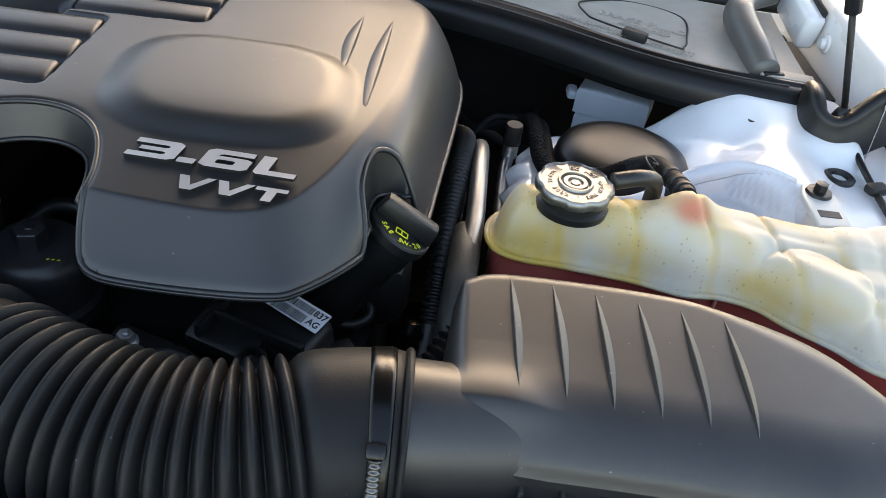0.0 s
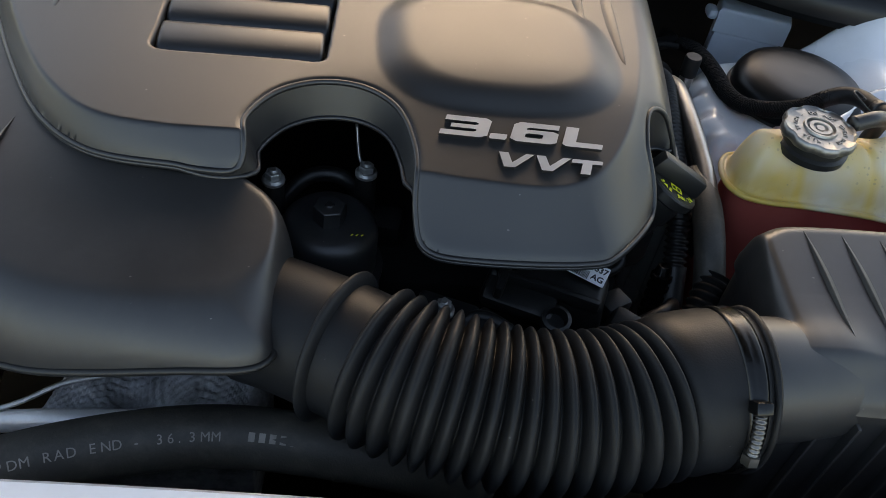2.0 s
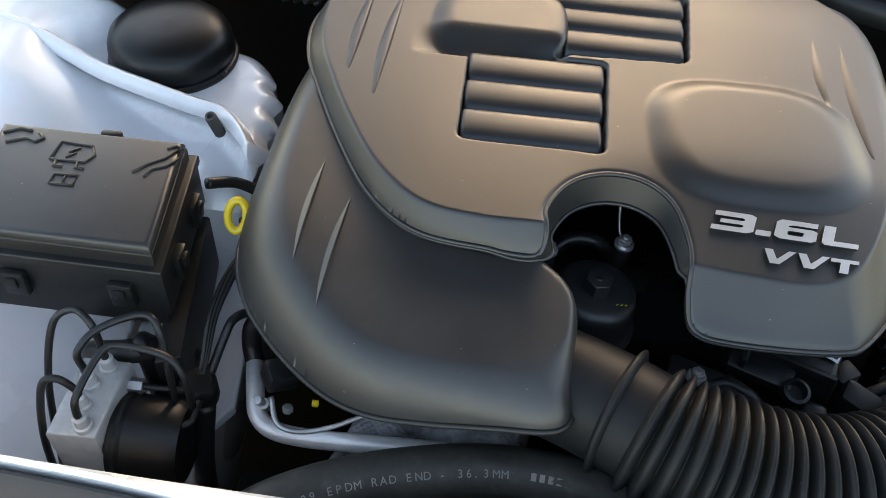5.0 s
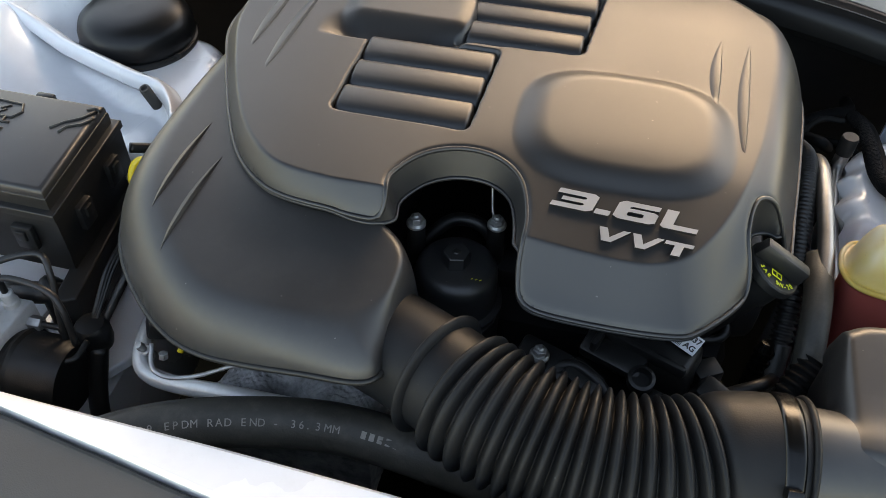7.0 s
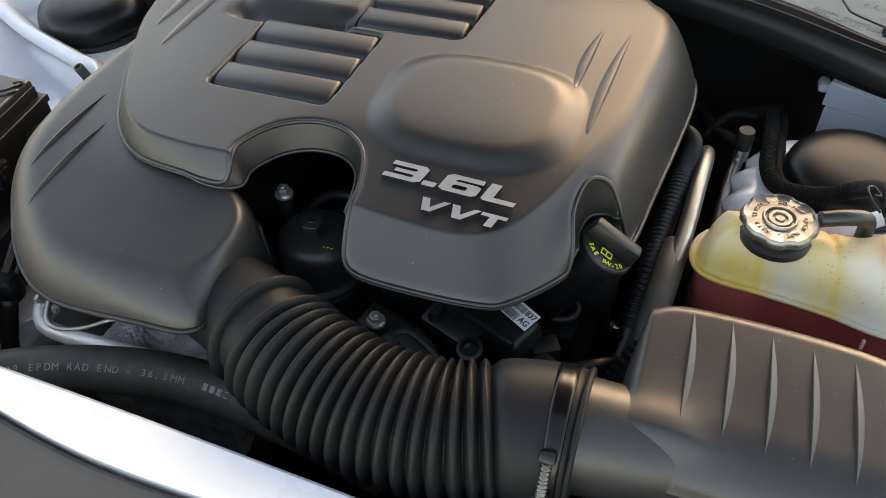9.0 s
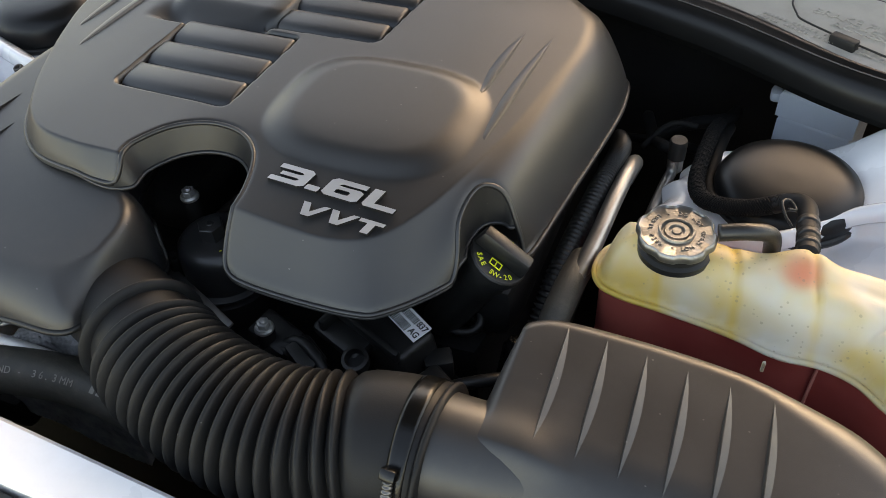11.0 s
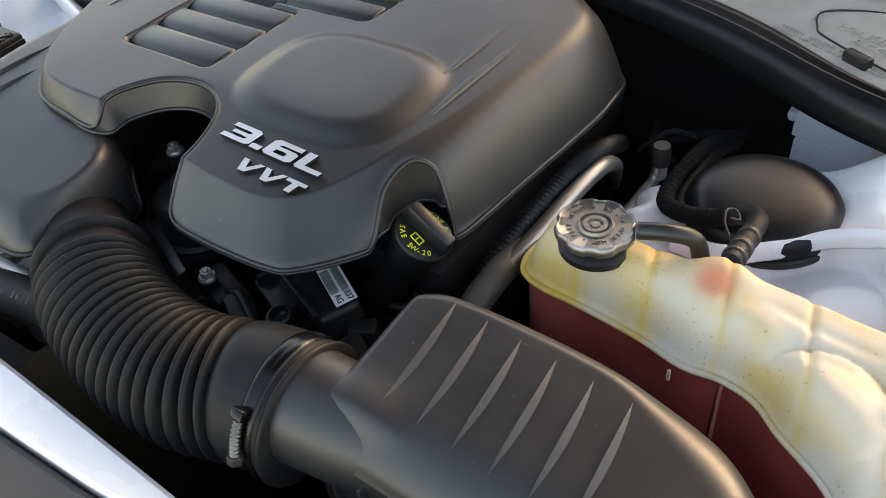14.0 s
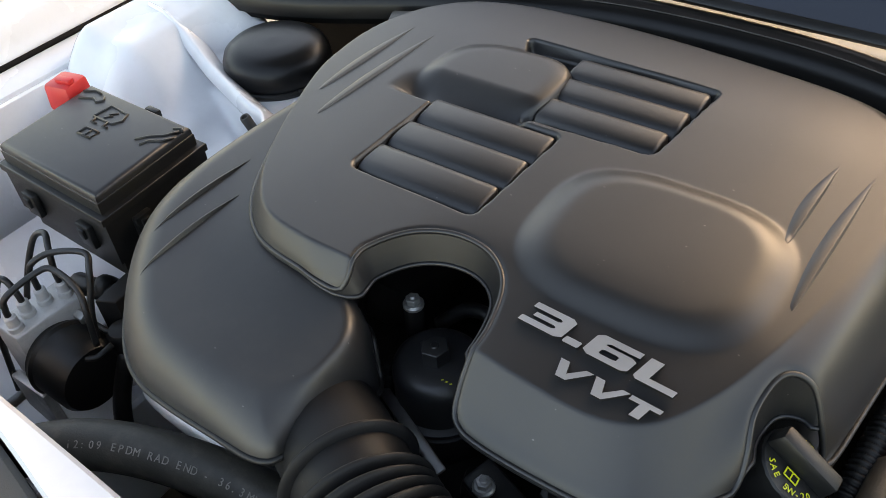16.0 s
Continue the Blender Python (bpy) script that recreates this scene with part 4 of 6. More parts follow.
def intake():
    ob = thing("intake_resonator", "matte black plastic intake resonator beside the engine cover", "air intake", (-0.45, 0.5, 0.75))
    shell("shell", RESONATOR_RIM, resonator_height, 0.0022, BOX, ob, lip=0.004)
    deep = lambda x, y, d: resonator_height(x, y, depth_in(x, y, RESONATOR_RIM)[0])
    for a, b in RESONATOR_SLITS:
        fin(ob, a, b, 1, 0.0036, deep, BOX)
    z = resonator_height(RESONATOR_RIM[:, 0], RESONATOR_RIM[:, 1], np.zeros(len(RESONATOR_RIM)))
    tube("rim_bead", [(x, y, zz - 0.0005) for (x, y), zz in zip(RESONATOR_RIM, z)], 0.0029, BLACK, ob, segs=8, n=1, closed=True)
    low = [(x * 0.84 - 0.072, y * 0.80 + 0.112) for x, y in RESONATOR_RIM[::3]]
    part("lower_half", prism(low, 0.79, 0.822), BLACK, ob, "black lower half of the resonator")

    hose = thing("intake_hose", "ribbed black rubber intake hose with steel clamp", "air hose", (-0.16, 0.34, 0.76))
    path = spline([(-0.326, 0.402, 0.818), (-0.298, 0.390, 0.820), (-0.262, 0.370, 0.824), (-0.215, 0.345, 0.824), (-0.150, 0.329, 0.820), (-0.090, 0.329, 0.820),
                   (-0.035, 0.344, 0.822), (0.0, 0.349, 0.823), (0.06, 0.349, 0.823)], 40)
    seg = np.r_[0, np.cumsum(np.linalg.norm(np.diff(path, axis=0), axis=1))]

    def cut(a, b, n):
        s = np.linspace(a, b, n)
        return np.stack([np.interp(s, seg, path[:, i]) for i in range(3)], 1), s

    total = seg[-1]
    p, s = cut(0.0, 0.092, 28)
    put("elbow", tube_mesh(p, 0.047, HOSE, 40), hose, "smooth black rubber elbow")
    p, s = cut(0.0615, 0.0685, 7)
    put("elbow_flange", tube_mesh(p, 0.049 + 0.0065 * np.sin(np.linspace(0, math.pi, 7)), HOSE, 40), hose)
    ribs = 18
    a, b = 0.088, total - 0.111
    p, s = cut(a, b, ribs * 14 + 1)
    ph = (s - a) / (b - a) * ribs
    wave = np.abs(np.sin(math.pi * ph)) ** 0.85
    r = 0.0440 + 0.0122 * wave + 0.001 * (s - a) / (b - a)
    put("bellows", tube_mesh(p, r, HOSE, 48), hose, "ribbed rubber bellows")
    p, s = cut(total - 0.113, total - 0.047, 10)
    put("cuff", tube_mesh(p, np.array([0.050, 0.0555, 0.057, 0.057, 0.057, 0.057, 0.057, 0.057, 0.057, 0.0555]), HOSE, 48), hose, "smooth hose cuff")
    p, s = cut(total - 0.069, total - 0.054, 6)
    put("clamp_band", tube_mesh(p, np.array([0.0575, 0.0585, 0.0582, 0.0582, 0.0585, 0.0575]), CLAMP, 48), hose, "worn steel worm clamp")
    c = p.mean(0)
    tail = np.array([(c[0], c[1] + 0.0625 * math.cos(q), c[2] + 0.0625 * math.sin(q)) for q in np.linspace(radians(141), radians(166), 41)])
    put("clamp_screw", tube_mesh(tail, 0.0036 + 0.0007 * np.cos(np.arange(41) * 2 * math.pi / 5), STEEL, 14), hose, "threaded steel clamp screw")
    part("clamp_housing", block((0.012, 0.009, 0.016), 0.002), CLAMP, hose, "folded steel screw housing", pose(c[0], c[1] + 0.0605 * math.cos(radians(136)), c[2] + 0.0605 * math.sin(radians(136)), 44, 0, 0))
    hexagon("screw_head", 0.0062, 0.008, STEEL, hose, pose(tail[-1][0], tail[-1][1], tail[-1][2], 163, 0, 0))
    p, s = cut(total - 0.049, total - 0.044, 7)
    put("end_bead", tube_mesh(p, 0.0572 + 0.0018 * np.sin(np.linspace(0, math.pi, 7)), HOSE, 48), hose, "raised rim of the hose cuff")


intake()

AIRBOX_RIM = spline([(0.046, 0.470), (0.075, 0.480), (0.160, 0.479), (0.235, 0.470), (0.290, 0.458), (0.330, 0.425), (0.362, 0.380), (0.378, 0.338), (0.352, 0.312), (0.28, 0.308),
                     (0.18, 0.315), (0.10, 0.318), (0.060, 0.3185), (0.044, 0.319), (0.037, 0.324), (0.0355, 0.345), (0.035, 0.390), (0.040, 0.440)], 8, True)


AIRBOX_SLITS = [((0.0775 + 0.0300 * i, 0.461 - 0.0035 * i), (0.0810 + 0.0300 * i, 0.356 - 0.003 * i)) for i in range(6)]


AIRBOX_REAR = spline([(0.046, 0.470), (0.075, 0.480), (0.16, 0.479), (0.235, 0.470), (0.29, 0.456), (0.33, 0.425), (0.362, 0.380), (0.378, 0.338)], 12)


def airbox_height(x, y, d):
    top = 0.878 - 0.075 * np.clip(0.46 - y, 0, 1) - 0.35 * np.clip(x - 0.22, 0, 1) ** 2
    rim = 0.836 - 0.02 * smooth(0.28, 0.36, x)
    front = y - np.interp(x, (0.035, 0.10, 0.18, 0.28, 0.36), (0.319, 0.318, 0.315, 0.308, 0.312))
    rear = np.interp(x, AIRBOX_REAR[:, 0], AIRBOX_REAR[:, 1]) - y
    rise = np.ones(x.shape)
    for far, width in ((front, 0.056), (rear, 0.026 + 0.024 * smooth(0.20, 0.30, x)), (x - 0.033, 0.017)):
        rise = rise * (1 - (1 - np.clip(far / width, 0, 1)) ** 2.3) ** 0.65
    lid = rim + (top - rim) * rise * smooth(-0.002, 0.004, d)
    shoulder = 0.8295 + np.sqrt(np.clip(0.0443 ** 2 - (y - 0.352) ** 2, 0, 1)) - 0.03 * smooth(0.07, 0.18, x) - 0.022 * smooth(0.030, 0.0, front)
    return (lid + shoulder + np.sqrt((lid - shoulder) ** 2 + 0.006 ** 2 * smooth(0.035, 0.06, x))) / 2


def airbox():
    ob = thing("air_filter_box", "black plastic air filter box with six slits in its lid", "air filter", (0.2, 0.38, 0.6))
    shell("lid", AIRBOX_RIM, airbox_height, 0.0012, BOX, ob, "black plastic lid", lip=lambda x, y, z: (x, y, min(z - 0.006, 0.830)))
    deep = lambda x, y, d: airbox_height(x, y, depth_in(x, y, AIRBOX_RIM)[0])
    for a, b in AIRBOX_SLITS:
        fin(ob, a, b, -1, 0.0034, deep, BOX)
    mid = AIRBOX_RIM.mean(0)
    low = [tuple(mid + (p - mid) * 0.975) for p in AIRBOX_RIM[::2]]
    part("lower_box", prism(low, 0.55, 0.834), BOX, ob, "ribbed black plastic lower box")
    for i in range(11):
        x = 0.062 + 0.026 * i
        y = float(np.interp(x, (0.055, 0.10, 0.18, 0.28, 0.352), (0.320, 0.318, 0.315, 0.308, 0.312))) + 0.001
        part("rib", block((0.003, 0.014, 0.24), 0.001), BOX, ob, m=pose(x, y, 0.710))
    p = np.array([(0.112, 0.367, 0.822), (0.060, 0.356, 0.828), (0.020, 0.351, 0.832), (-0.006, 0.350, 0.831)])
    put("spout", tube_mesh(spline(p, 6), np.interp(np.arange(19), (0, 6, 12, 18), (0.0410, 0.0436, 0.0450, 0.0475)), BOX, 48), ob, "round air box spout")


airbox()


# ---- coolant tank ----
TANK_RIM = spline([(0.070, 0.578), (0.078, 0.558), (0.100, 0.549), (0.135, 0.546), (0.190, 0.538), (0.230, 0.528), (0.263, 0.529), (0.290, 0.521), (0.312, 0.503), (0.343, 0.483),
                   (0.368, 0.462), (0.400, 0.454), (0.428, 0.466), (0.440, 0.50), (0.442, 0.58), (0.430, 0.625), (0.38, 0.615), (0.30, 0.618), (0.20, 0.612), (0.10, 0.615), (0.076, 0.604)], 8, True)


def tank_height(x, y, d):
    top = 0.872 - 0.010 * smooth(0.24, 0.34, x)
    for gx in (0.128, 0.190, 0.250, 0.312):
        top = top - 0.0030 * np.exp(-((x - gx + 0.25 * (y - 0.55)) / 0.0032) ** 2)
    mound = np.exp(-(((x - 0.234) / 0.022) ** 2 + ((y - 0.588) / 0.018) ** 2) ** 1.3)
    top = top + 0.012 * mound
    lobe = np.clip(1 - ((x - 0.330) / 0.046) ** 2 - ((y - 0.520) / 0.040) ** 2, 0, 1)
    top = top - 0.009 * smooth(0.278, 0.302, x) * smooth(0.570, 0.545, y) + 0.013 * lobe ** 0.55
    top = top - 0.006 * smooth(0.362, 0.376, x) * smooth(0.512, 0.498, y) + 0.005 * smooth(0.360, 0.374, x) * smooth(0.514, 0.528, y)
    top = top - 0.0012 * np.exp(-((y - 0.575 + 0.1 * (x - 0.3)) / 0.005) ** 2) * smooth(0.26, 0.30, x)
    top = top - 0.0018 * np.exp(-((x - 0.395) / 0.005) ** 2) * smooth(0.50, 0.53, y)
    rim = 0.826
    flange = np.clip(d - 0.005, 0, 1)
    u = np.clip(flange / (0.031 - 0.012 * smooth(0.58, 0.6, y)), 0, 1)
    return rim + (top - rim) * (1 - (1 - u) ** 2.3) ** 0.85 + 0.010 * mound * (1 - u)


def coolant_tank():
    ob = thing("coolant_tank", "yellowed translucent coolant tank half full of red coolant", "coolant tank", (0.25, 0.55, 0.62))
    shell("upper_half", TANK_RIM, tank_height, 0.0022, TANK, ob, "yellowed translucent plastic top", lip=0.004)
    tube("seam", [(x, y, 0.8242) for x, y in TANK_RIM], 0.0027, TANK, ob, "moulded seam", segs=8, n=1, closed=True)
    mid = TANK_RIM.mean(0)
    low = [tuple(mid + (p - mid) * (1 - 0.006 / np.linalg.norm(p - mid))) for p in TANK_RIM[::2]]
    part("lower_half", prism(low, 0.66, 0.822), COOLANT, ob, "lower half filled with red coolant", sharp=70)
    # filler neck and cap
    lathe("neck", [(0.030, 0.0), (0.0305, 0.006), (0.027, 0.008), (0.027, 0.016), (0.024, 0.018)], BLACK, ob, "black filler neck", pose(0.134, 0.577, 0.864), 40)
    cap = lathe("cap", [(0.0285, 0.000), (0.0312, 0.0005), (0.0320, 0.002), (0.0320, 0.0062), (0.0312, 0.0082), (0.0300, 0.0092), (0.0285, 0.0078), (0.0150, 0.0078), (0.0142, 0.0098), (0.0128, 0.0098), (0.0120, 0.0068),
                        (0.0105, 0.0068), (0.0098, 0.0090), (0.0066, 0.0090), (0.0060, 0.0072), (0.0040, 0.0072), (0.0036, 0.0086), (0.0, 0.0086)], CAP_STEEL, ob, "worn steel pressure cap with lobed edge", pose(0.133, 0.577, 0.8795), 192,
                lambda a, i: 1 + (0.034 * math.tanh(2.2 * (math.cos(8 * a + 0.5) + 0.45)) - 0.012 if 1 <= i <= 5 else 0))
    ring = "KEEP TIGHT - DO NOT OPEN HOT - "
    for i, ch in enumerate(ring):
        if ch == " ":
            continue
        a = radians(250) - 2 * math.pi * i / len(ring)
        put("cap_letter", letters(ch, 0.0054, 0.0004, CAP_STEEL, 1.0), cap, "stamped lettering", pose(0.133 + 0.0192 * math.cos(a), 0.577 + 0.0192 * math.sin(a), 0.8876, 0, 0, math.degrees(a) - 90))
    # sensor knob, overflow hose and braided hose end
    tube("overflow_hose", [(0.165, 0.585, 0.888), (0.188, 0.592, 0.890), (0.205, 0.604, 0.880), (0.210, 0.615, 0.85)], 0.0072, RUBBER, ob, "short black overflow hose")
    for rx, ry in ((0.132, 0.546), (0.192, 0.5375), (0.262, 0.5285), (0.313, 0.5025), (0.366, 0.4635)):
        part("wall_rib", block((0.0025, 0.004, 0.15), 0.001), PINK, ob, m=pose(rx, ry + 0.0045, 0.744))
    tab = thing("tank_bracket", "pale plastic mounting tab with a black bolt", "bracket", (0.380, 0.66, 0.83))
    part("tab", prism([(0.363, 0.612), (0.395, 0.616), (0.397, 0.664), (0.392, 0.680), (0.380, 0.685), (0.368, 0.680), (0.363, 0.664)], 0.846, 0.852, 0.002), TAB, tab, m=Matrix())
    part("boss", block((0.028, 0.034, 0.070), 0.006, 2, 0.8), PAINT, tab, "white painted boss", pose(0.380, 0.666, 0.811))
    part("slot", block((0.020, 0.010, 0.001), 0.0), TRIM, tab, "grey recess in the tab", pose(0.379, 0.632, 0.8523))
    lathe("bolt_flange", [(0.0125, 0.0), (0.0115, 0.003), (0.0, 0.004)], BLACK, tab, "black bolt flange", pose(0.380, 0.667, 0.852), 24)
    hexagon("bolt_head", 0.0065, 0.008, BLACK, tab, pose(0.380, 0.667, 0.855), "black bolt head")
    part("level_mark", block((0.003, 0.003, 0.012), 0.001), TANK, ob, m=pose(0.223, 0.527, 0.809))


coolant_tank()


# ---- strut tower caps ----
def tower_cap(x, y, z, r, h):
    ob = thing("strut_cover", "domed black rubber strut cover on the white body", "strut cover", (x, y, z), "strut covers")
    prof = [(0.985, 0.0), (1.0, 0.30), (0.985, 0.52), (0.93, 0.72), (0.80, 0.87), (0.62, 0.95), (0.36, 0.985), (0.0, 1.0)]
    put("dome", lathe_mesh([(r * a, h * b) for a, b in prof], DOME, 56), ob, m=pose(x, y, z))
    lathe("base_bead", [(r + 0.002, 0.0), (r + 0.003, 0.003), (r + 0.002, 0.006), (r - 0.001, 0.008)], RUBBER, ob, m=pose(x, y, z), segs=56)
    part("moulded_tab", block((0.010, 0.006, 0.006), 0.002), RUBBER, ob, "small moulded tab", pose(x + r * 0.92, y - r * 0.42, z + 0.006))


tower_cap(0.2185, 0.767, 0.787, 0.0718, 0.034)
tower_cap(-0.7600, 0.8094, 0.7900, 0.0716, 0.050)


# ---- fuse box and brake unit ----
def fuse_box():
    ob = thing("fuse_box", "black plastic fuse box with embossed lid symbols", "fuse box", (-0.755, 0.53, 0.7))
    out = [(-0.842, 0.468), (-0.670, 0.464), (-0.678, 0.598), (-0.852, 0.600)]
    part("lid", prism(out, 0.846, 0.857, 0.006), BOX, ob, "black plastic lid")
    part("lid_wall", prism([(-0.843, 0.467), (-0.669, 0.463), (-0.677, 0.599), (-0.853, 0.601)], 0.832, 0.8475, 0.002), BLACK, ob, "black plastic lid wall")
    part("lid_skirt", prism([(-0.848, 0.460), (-0.662, 0.456), (-0.670, 0.606), (-0.858, 0.608)], 0.824, 0.833, 0.002), BLACK, ob)
    part("lid_lower", prism([(-0.846, 0.463), (-0.664, 0.459), (-0.672, 0.603), (-0.856, 0.605)], 0.770, 0.825, 0.002), BLACK, ob)
    part("base", prism([(-0.838, 0.470), (-0.672, 0.466), (-0.680, 0.596), (-0.848, 0.598)], 0.742, 0.771), BLACK, ob)
    for x, y, r in ((-0.80, 0.457, 0), (-0.703, 0.456, 0), (-0.663, 0.50, 90), (-0.667, 0.565, 90)):
        latch = part("latch", block((0.022, 0.008, 0.030), 0.002), BLACK, ob, m=pose(x, y, 0.797, 0, 0, r))
        part("latch_tongue", block((0.010, 0.004, 0.012), 0.001), BLACK, latch, m=pose(x, y, 0.802, 0, 0, r) @ pose(0, -0.005, 0))
    part("rear_clip", block((0.020, 0.008, 0.010), 0.002), BLACK, ob, m=pose(-0.752, 0.606, 0.846))
    part("side_tray", prism([(-0.702, 0.62), (-0.672, 0.61), (-0.652, 0.43), (-0.674, 0.42)], 0.668, 0.745, 0.003), BLACK, ob)
    # raised symbols: a truck with a bolt, a manual, two jump leads
    def stroke(points, w=0.0016):
        tube("symbol", [(x, y, 0.8572) for x, y in points], w, BLACK, ob, "raised lid symbol", segs=6, n=1)
    stroke([(-0.790, 0.556), (-0.788, 0.580), (-0.758, 0.578), (-0.752, 0.566), (-0.758, 0.556), (-0.790, 0.556)])
    stroke([(-0.784, 0.556), (-0.784, 0.548), (-0.776, 0.548)])
    stroke([(-0.764, 0.556), (-0.764, 0.548), (-0.756, 0.548)])
    stroke([(-0.768, 0.574), (-0.776, 0.567), (-0.770, 0.567), (-0.777, 0.560)], 0.0012)
    stroke([(-0.779, 0.526), (-0.779, 0.538), (-0.758, 0.538), (-0.758, 0.526), (-0.779, 0.526)])
    stroke([(-0.7685, 0.538), (-0.7685, 0.528)], 0.0012)
    stroke([(-0.712, 0.550), (-0.702, 0.562), (-0.688, 0.572), (-0.680, 0.585)])
    stroke([(-0.700, 0.546), (-0.696, 0.556), (-0.684, 0.562), (-0.676, 0.574)])
    stroke([(-0.690, 0.585), (-0.682, 0.590), (-0.676, 0.586)])
    stroke([(-0.845, 0.584), (-0.832, 0.592), (-0.820, 0.590)])
    stroke([(-0.838, 0.572), (-0.822, 0.580), (-0.812, 0.576), (-0.806, 0.582), (-0.812, 0.588)])
    red = thing("jump_terminal_cover", "bright red plastic terminal cover behind the fuse box", "terminal cover", (-0.872, 0.585, 0.82))
    part("cover", block((0.040, 0.040, 0.036), 0.005, 2, 0.9), RED, red, m=pose(-0.878, 0.583, 0.846, 0, 0, 12))
    part("ridge", block((0.022, 0.010, 0.006), 0.002), RED, red, m=pose(-0.872, 0.580, 0.866, 0, 0, 12))


fuse_box()


def brake_unit():
    ob = thing("brake_unit", "bare aluminium brake hydraulic block with black pipes", "brake unit", (-0.715, 0.385, 0.62))
    part("valve_block", prism([(-0.745, 0.342), (-0.702, 0.342), (-0.696, 0.421), (-0.740, 0.421)], 0.665, 0.742, 0.003), MACHINED, ob, "bare aluminium valve block")
    lathe("motor", [(0.041, 0.0), (0.041, 0.055), (0.037, 0.062), (0.0, 0.063)], BLACK, ob, "black pump motor", pose(-0.700, 0.372, 0.690, 0, 90, 0), 36)
    lathe("motor_rim", [(0.043, 0.0), (0.044, 0.004), (0.041, 0.007)], BLACK, ob, m=pose(-0.694, 0.372, 0.690, 0, 90, 0), segs=36)
    part("bracket", block((0.06, 0.012, 0.12), 0.003), ALUMINIUM, ob, m=pose(-0.715, 0.335, 0.61))
    tops = ((-0.712, 0.411), (-0.722, 0.392), (-0.722, 0.371), (-0.714, 0.351))
    ends = ([(-0.712, 0.411, 0.775), (-0.717, 0.418, 0.800), (-0.735, 0.428, 0.806), (-0.755, 0.420, 0.790), (-0.764, 0.392, 0.73), (-0.764, 0.36, 0.64)],
            [(-0.722, 0.392, 0.770), (-0.724, 0.396, 0.790), (-0.710, 0.415, 0.800), (-0.676, 0.433, 0.802), (-0.660, 0.422, 0.790), (-0.652, 0.40, 0.74), (-0.650, 0.39, 0.66)],
            [(-0.722, 0.371, 0.770), (-0.735, 0.371, 0.785), (-0.748, 0.366, 0.775), (-0.752, 0.345, 0.72), (-0.750, 0.33, 0.64)],
            [(-0.714, 0.351, 0.770), (-0.712, 0.358, 0.785), (-0.703, 0.392, 0.795), (-0.690, 0.403, 0.796), (-0.650, 0.400, 0.792), (-0.634, 0.392, 0.775), (-0.630, 0.385, 0.735)])
    for (x, y), path in zip(tops, ends):
        lathe("pipe_nut", [(0.0082, 0.0), (0.0082, 0.006), (0.0064, 0.007), (0.0064, 0.018), (0.0046, 0.020)], MACHINED, ob, "dull metal pipe nut", pose(x, y, 0.742), 18)
        tube("brake_pipe", [(x, y, 0.752)] + path, 0.0034, RUBBER, ob, "bent black brake pipe", segs=10, n=8)
    for y, z in ((0.408, 0.722), (0.369, 0.722)):
        m = pose(-0.698, y, z, 0, 90, 0)
        hexagon("side_nut", 0.0075, 0.014, ALUMINIUM, ob, m, "dull metal pipe nut")
        tube("brake_pipe", [(-0.690, y, z), (-0.66, y, z), (-0.645, y + 0.001, z), (-0.632, y + 0.010, z - 0.002), (-0.630, y + 0.03, z)], 0.0032, RUBBER, ob, "bent black brake pipe", segs=10)
    h = thing("wiring_loom", "black wiring loom and clamp beside the fuse box", "wiring", (-0.63, 0.43, 0.62))
    lathe("clamp", [(0.016, 0.0), (0.018, 0.008), (0.018, 0.026), (0.014, 0.032), (0.0, 0.034)], BLACK, h, m=pose(-0.637, 0.418, 0.693), segs=20)
    for dx, dy in ((0.0, 0.0), (0.004, 0.004), (0.0085, 0.009)):
        tube("wire", [(-0.638 + 0.5 * dx, 0.424, 0.722), (-0.635 + 0.4 * dx, 0.434 + 0.5 * dy, 0.735), (-0.634 + 0.6 * dx, 0.463 + dy, 0.755), (-0.631 + dx, 0.493 + dy, 0.765), (-0.625 + dx, 0.518 + 0.5 * dy, 0.770), (-0.612 + dx, 0.56, 0.77)], 0.0026, RUBBER, h, segs=8)
    tube("wire", [(-0.632, 0.424, 0.708), (-0.628, 0.433, 0.72), (-0.620, 0.456, 0.74), (-0.613, 0.474, 0.75), (-0.600, 0.490, 0.74), (-0.590, 0.50, 0.70)], 0.0045, RUBBER, h, segs=8)
    tube("wire", [(-0.63, 0.41, 0.70), (-0.632, 0.38, 0.64), (-0.63, 0.36, 0.56)], 0.010, RUBBER, h, segs=10)
    tube("wire", [(-0.665, 0.60, 0.80), (-0.645, 0.615, 0.79), (-0.628, 0.62, 0.78), (-0.60, 0.62, 0.76)], 0.006, RUBBER, h, segs=10)
    tube("wire", [(-0.76, 0.455, 0.69), (-0.74, 0.44, 0.72), (-0.71, 0.438, 0.73), (-0.68, 0.45, 0.72), (-0.66, 0.47, 0.68)], 0.012, RUBBER, h, segs=10)
    tube("wire", [(-0.70, 0.47, 0.70), (-0.695, 0.445, 0.74), (-0.69, 0.437, 0.70), (-0.69, 0.437, 0.62)], 0.008, RUBBER, h, segs=10)
    rail = thing("frame_rail", "white painted frame rail below the fuse box", "frame rail", (-0.68, 0.45, 0.5))
    part("plate", block((0.11, 0.46, 0.012), 0.003), PAINT, rail, m=pose(-0.700, 0.47, 0.600, 0, 18, 0))
    part("apron", block((0.20, 0.46, 0.012), 0.003), PAINT, rail, m=pose(-0.852, 0.47, 0.650, 0, 12, 0))
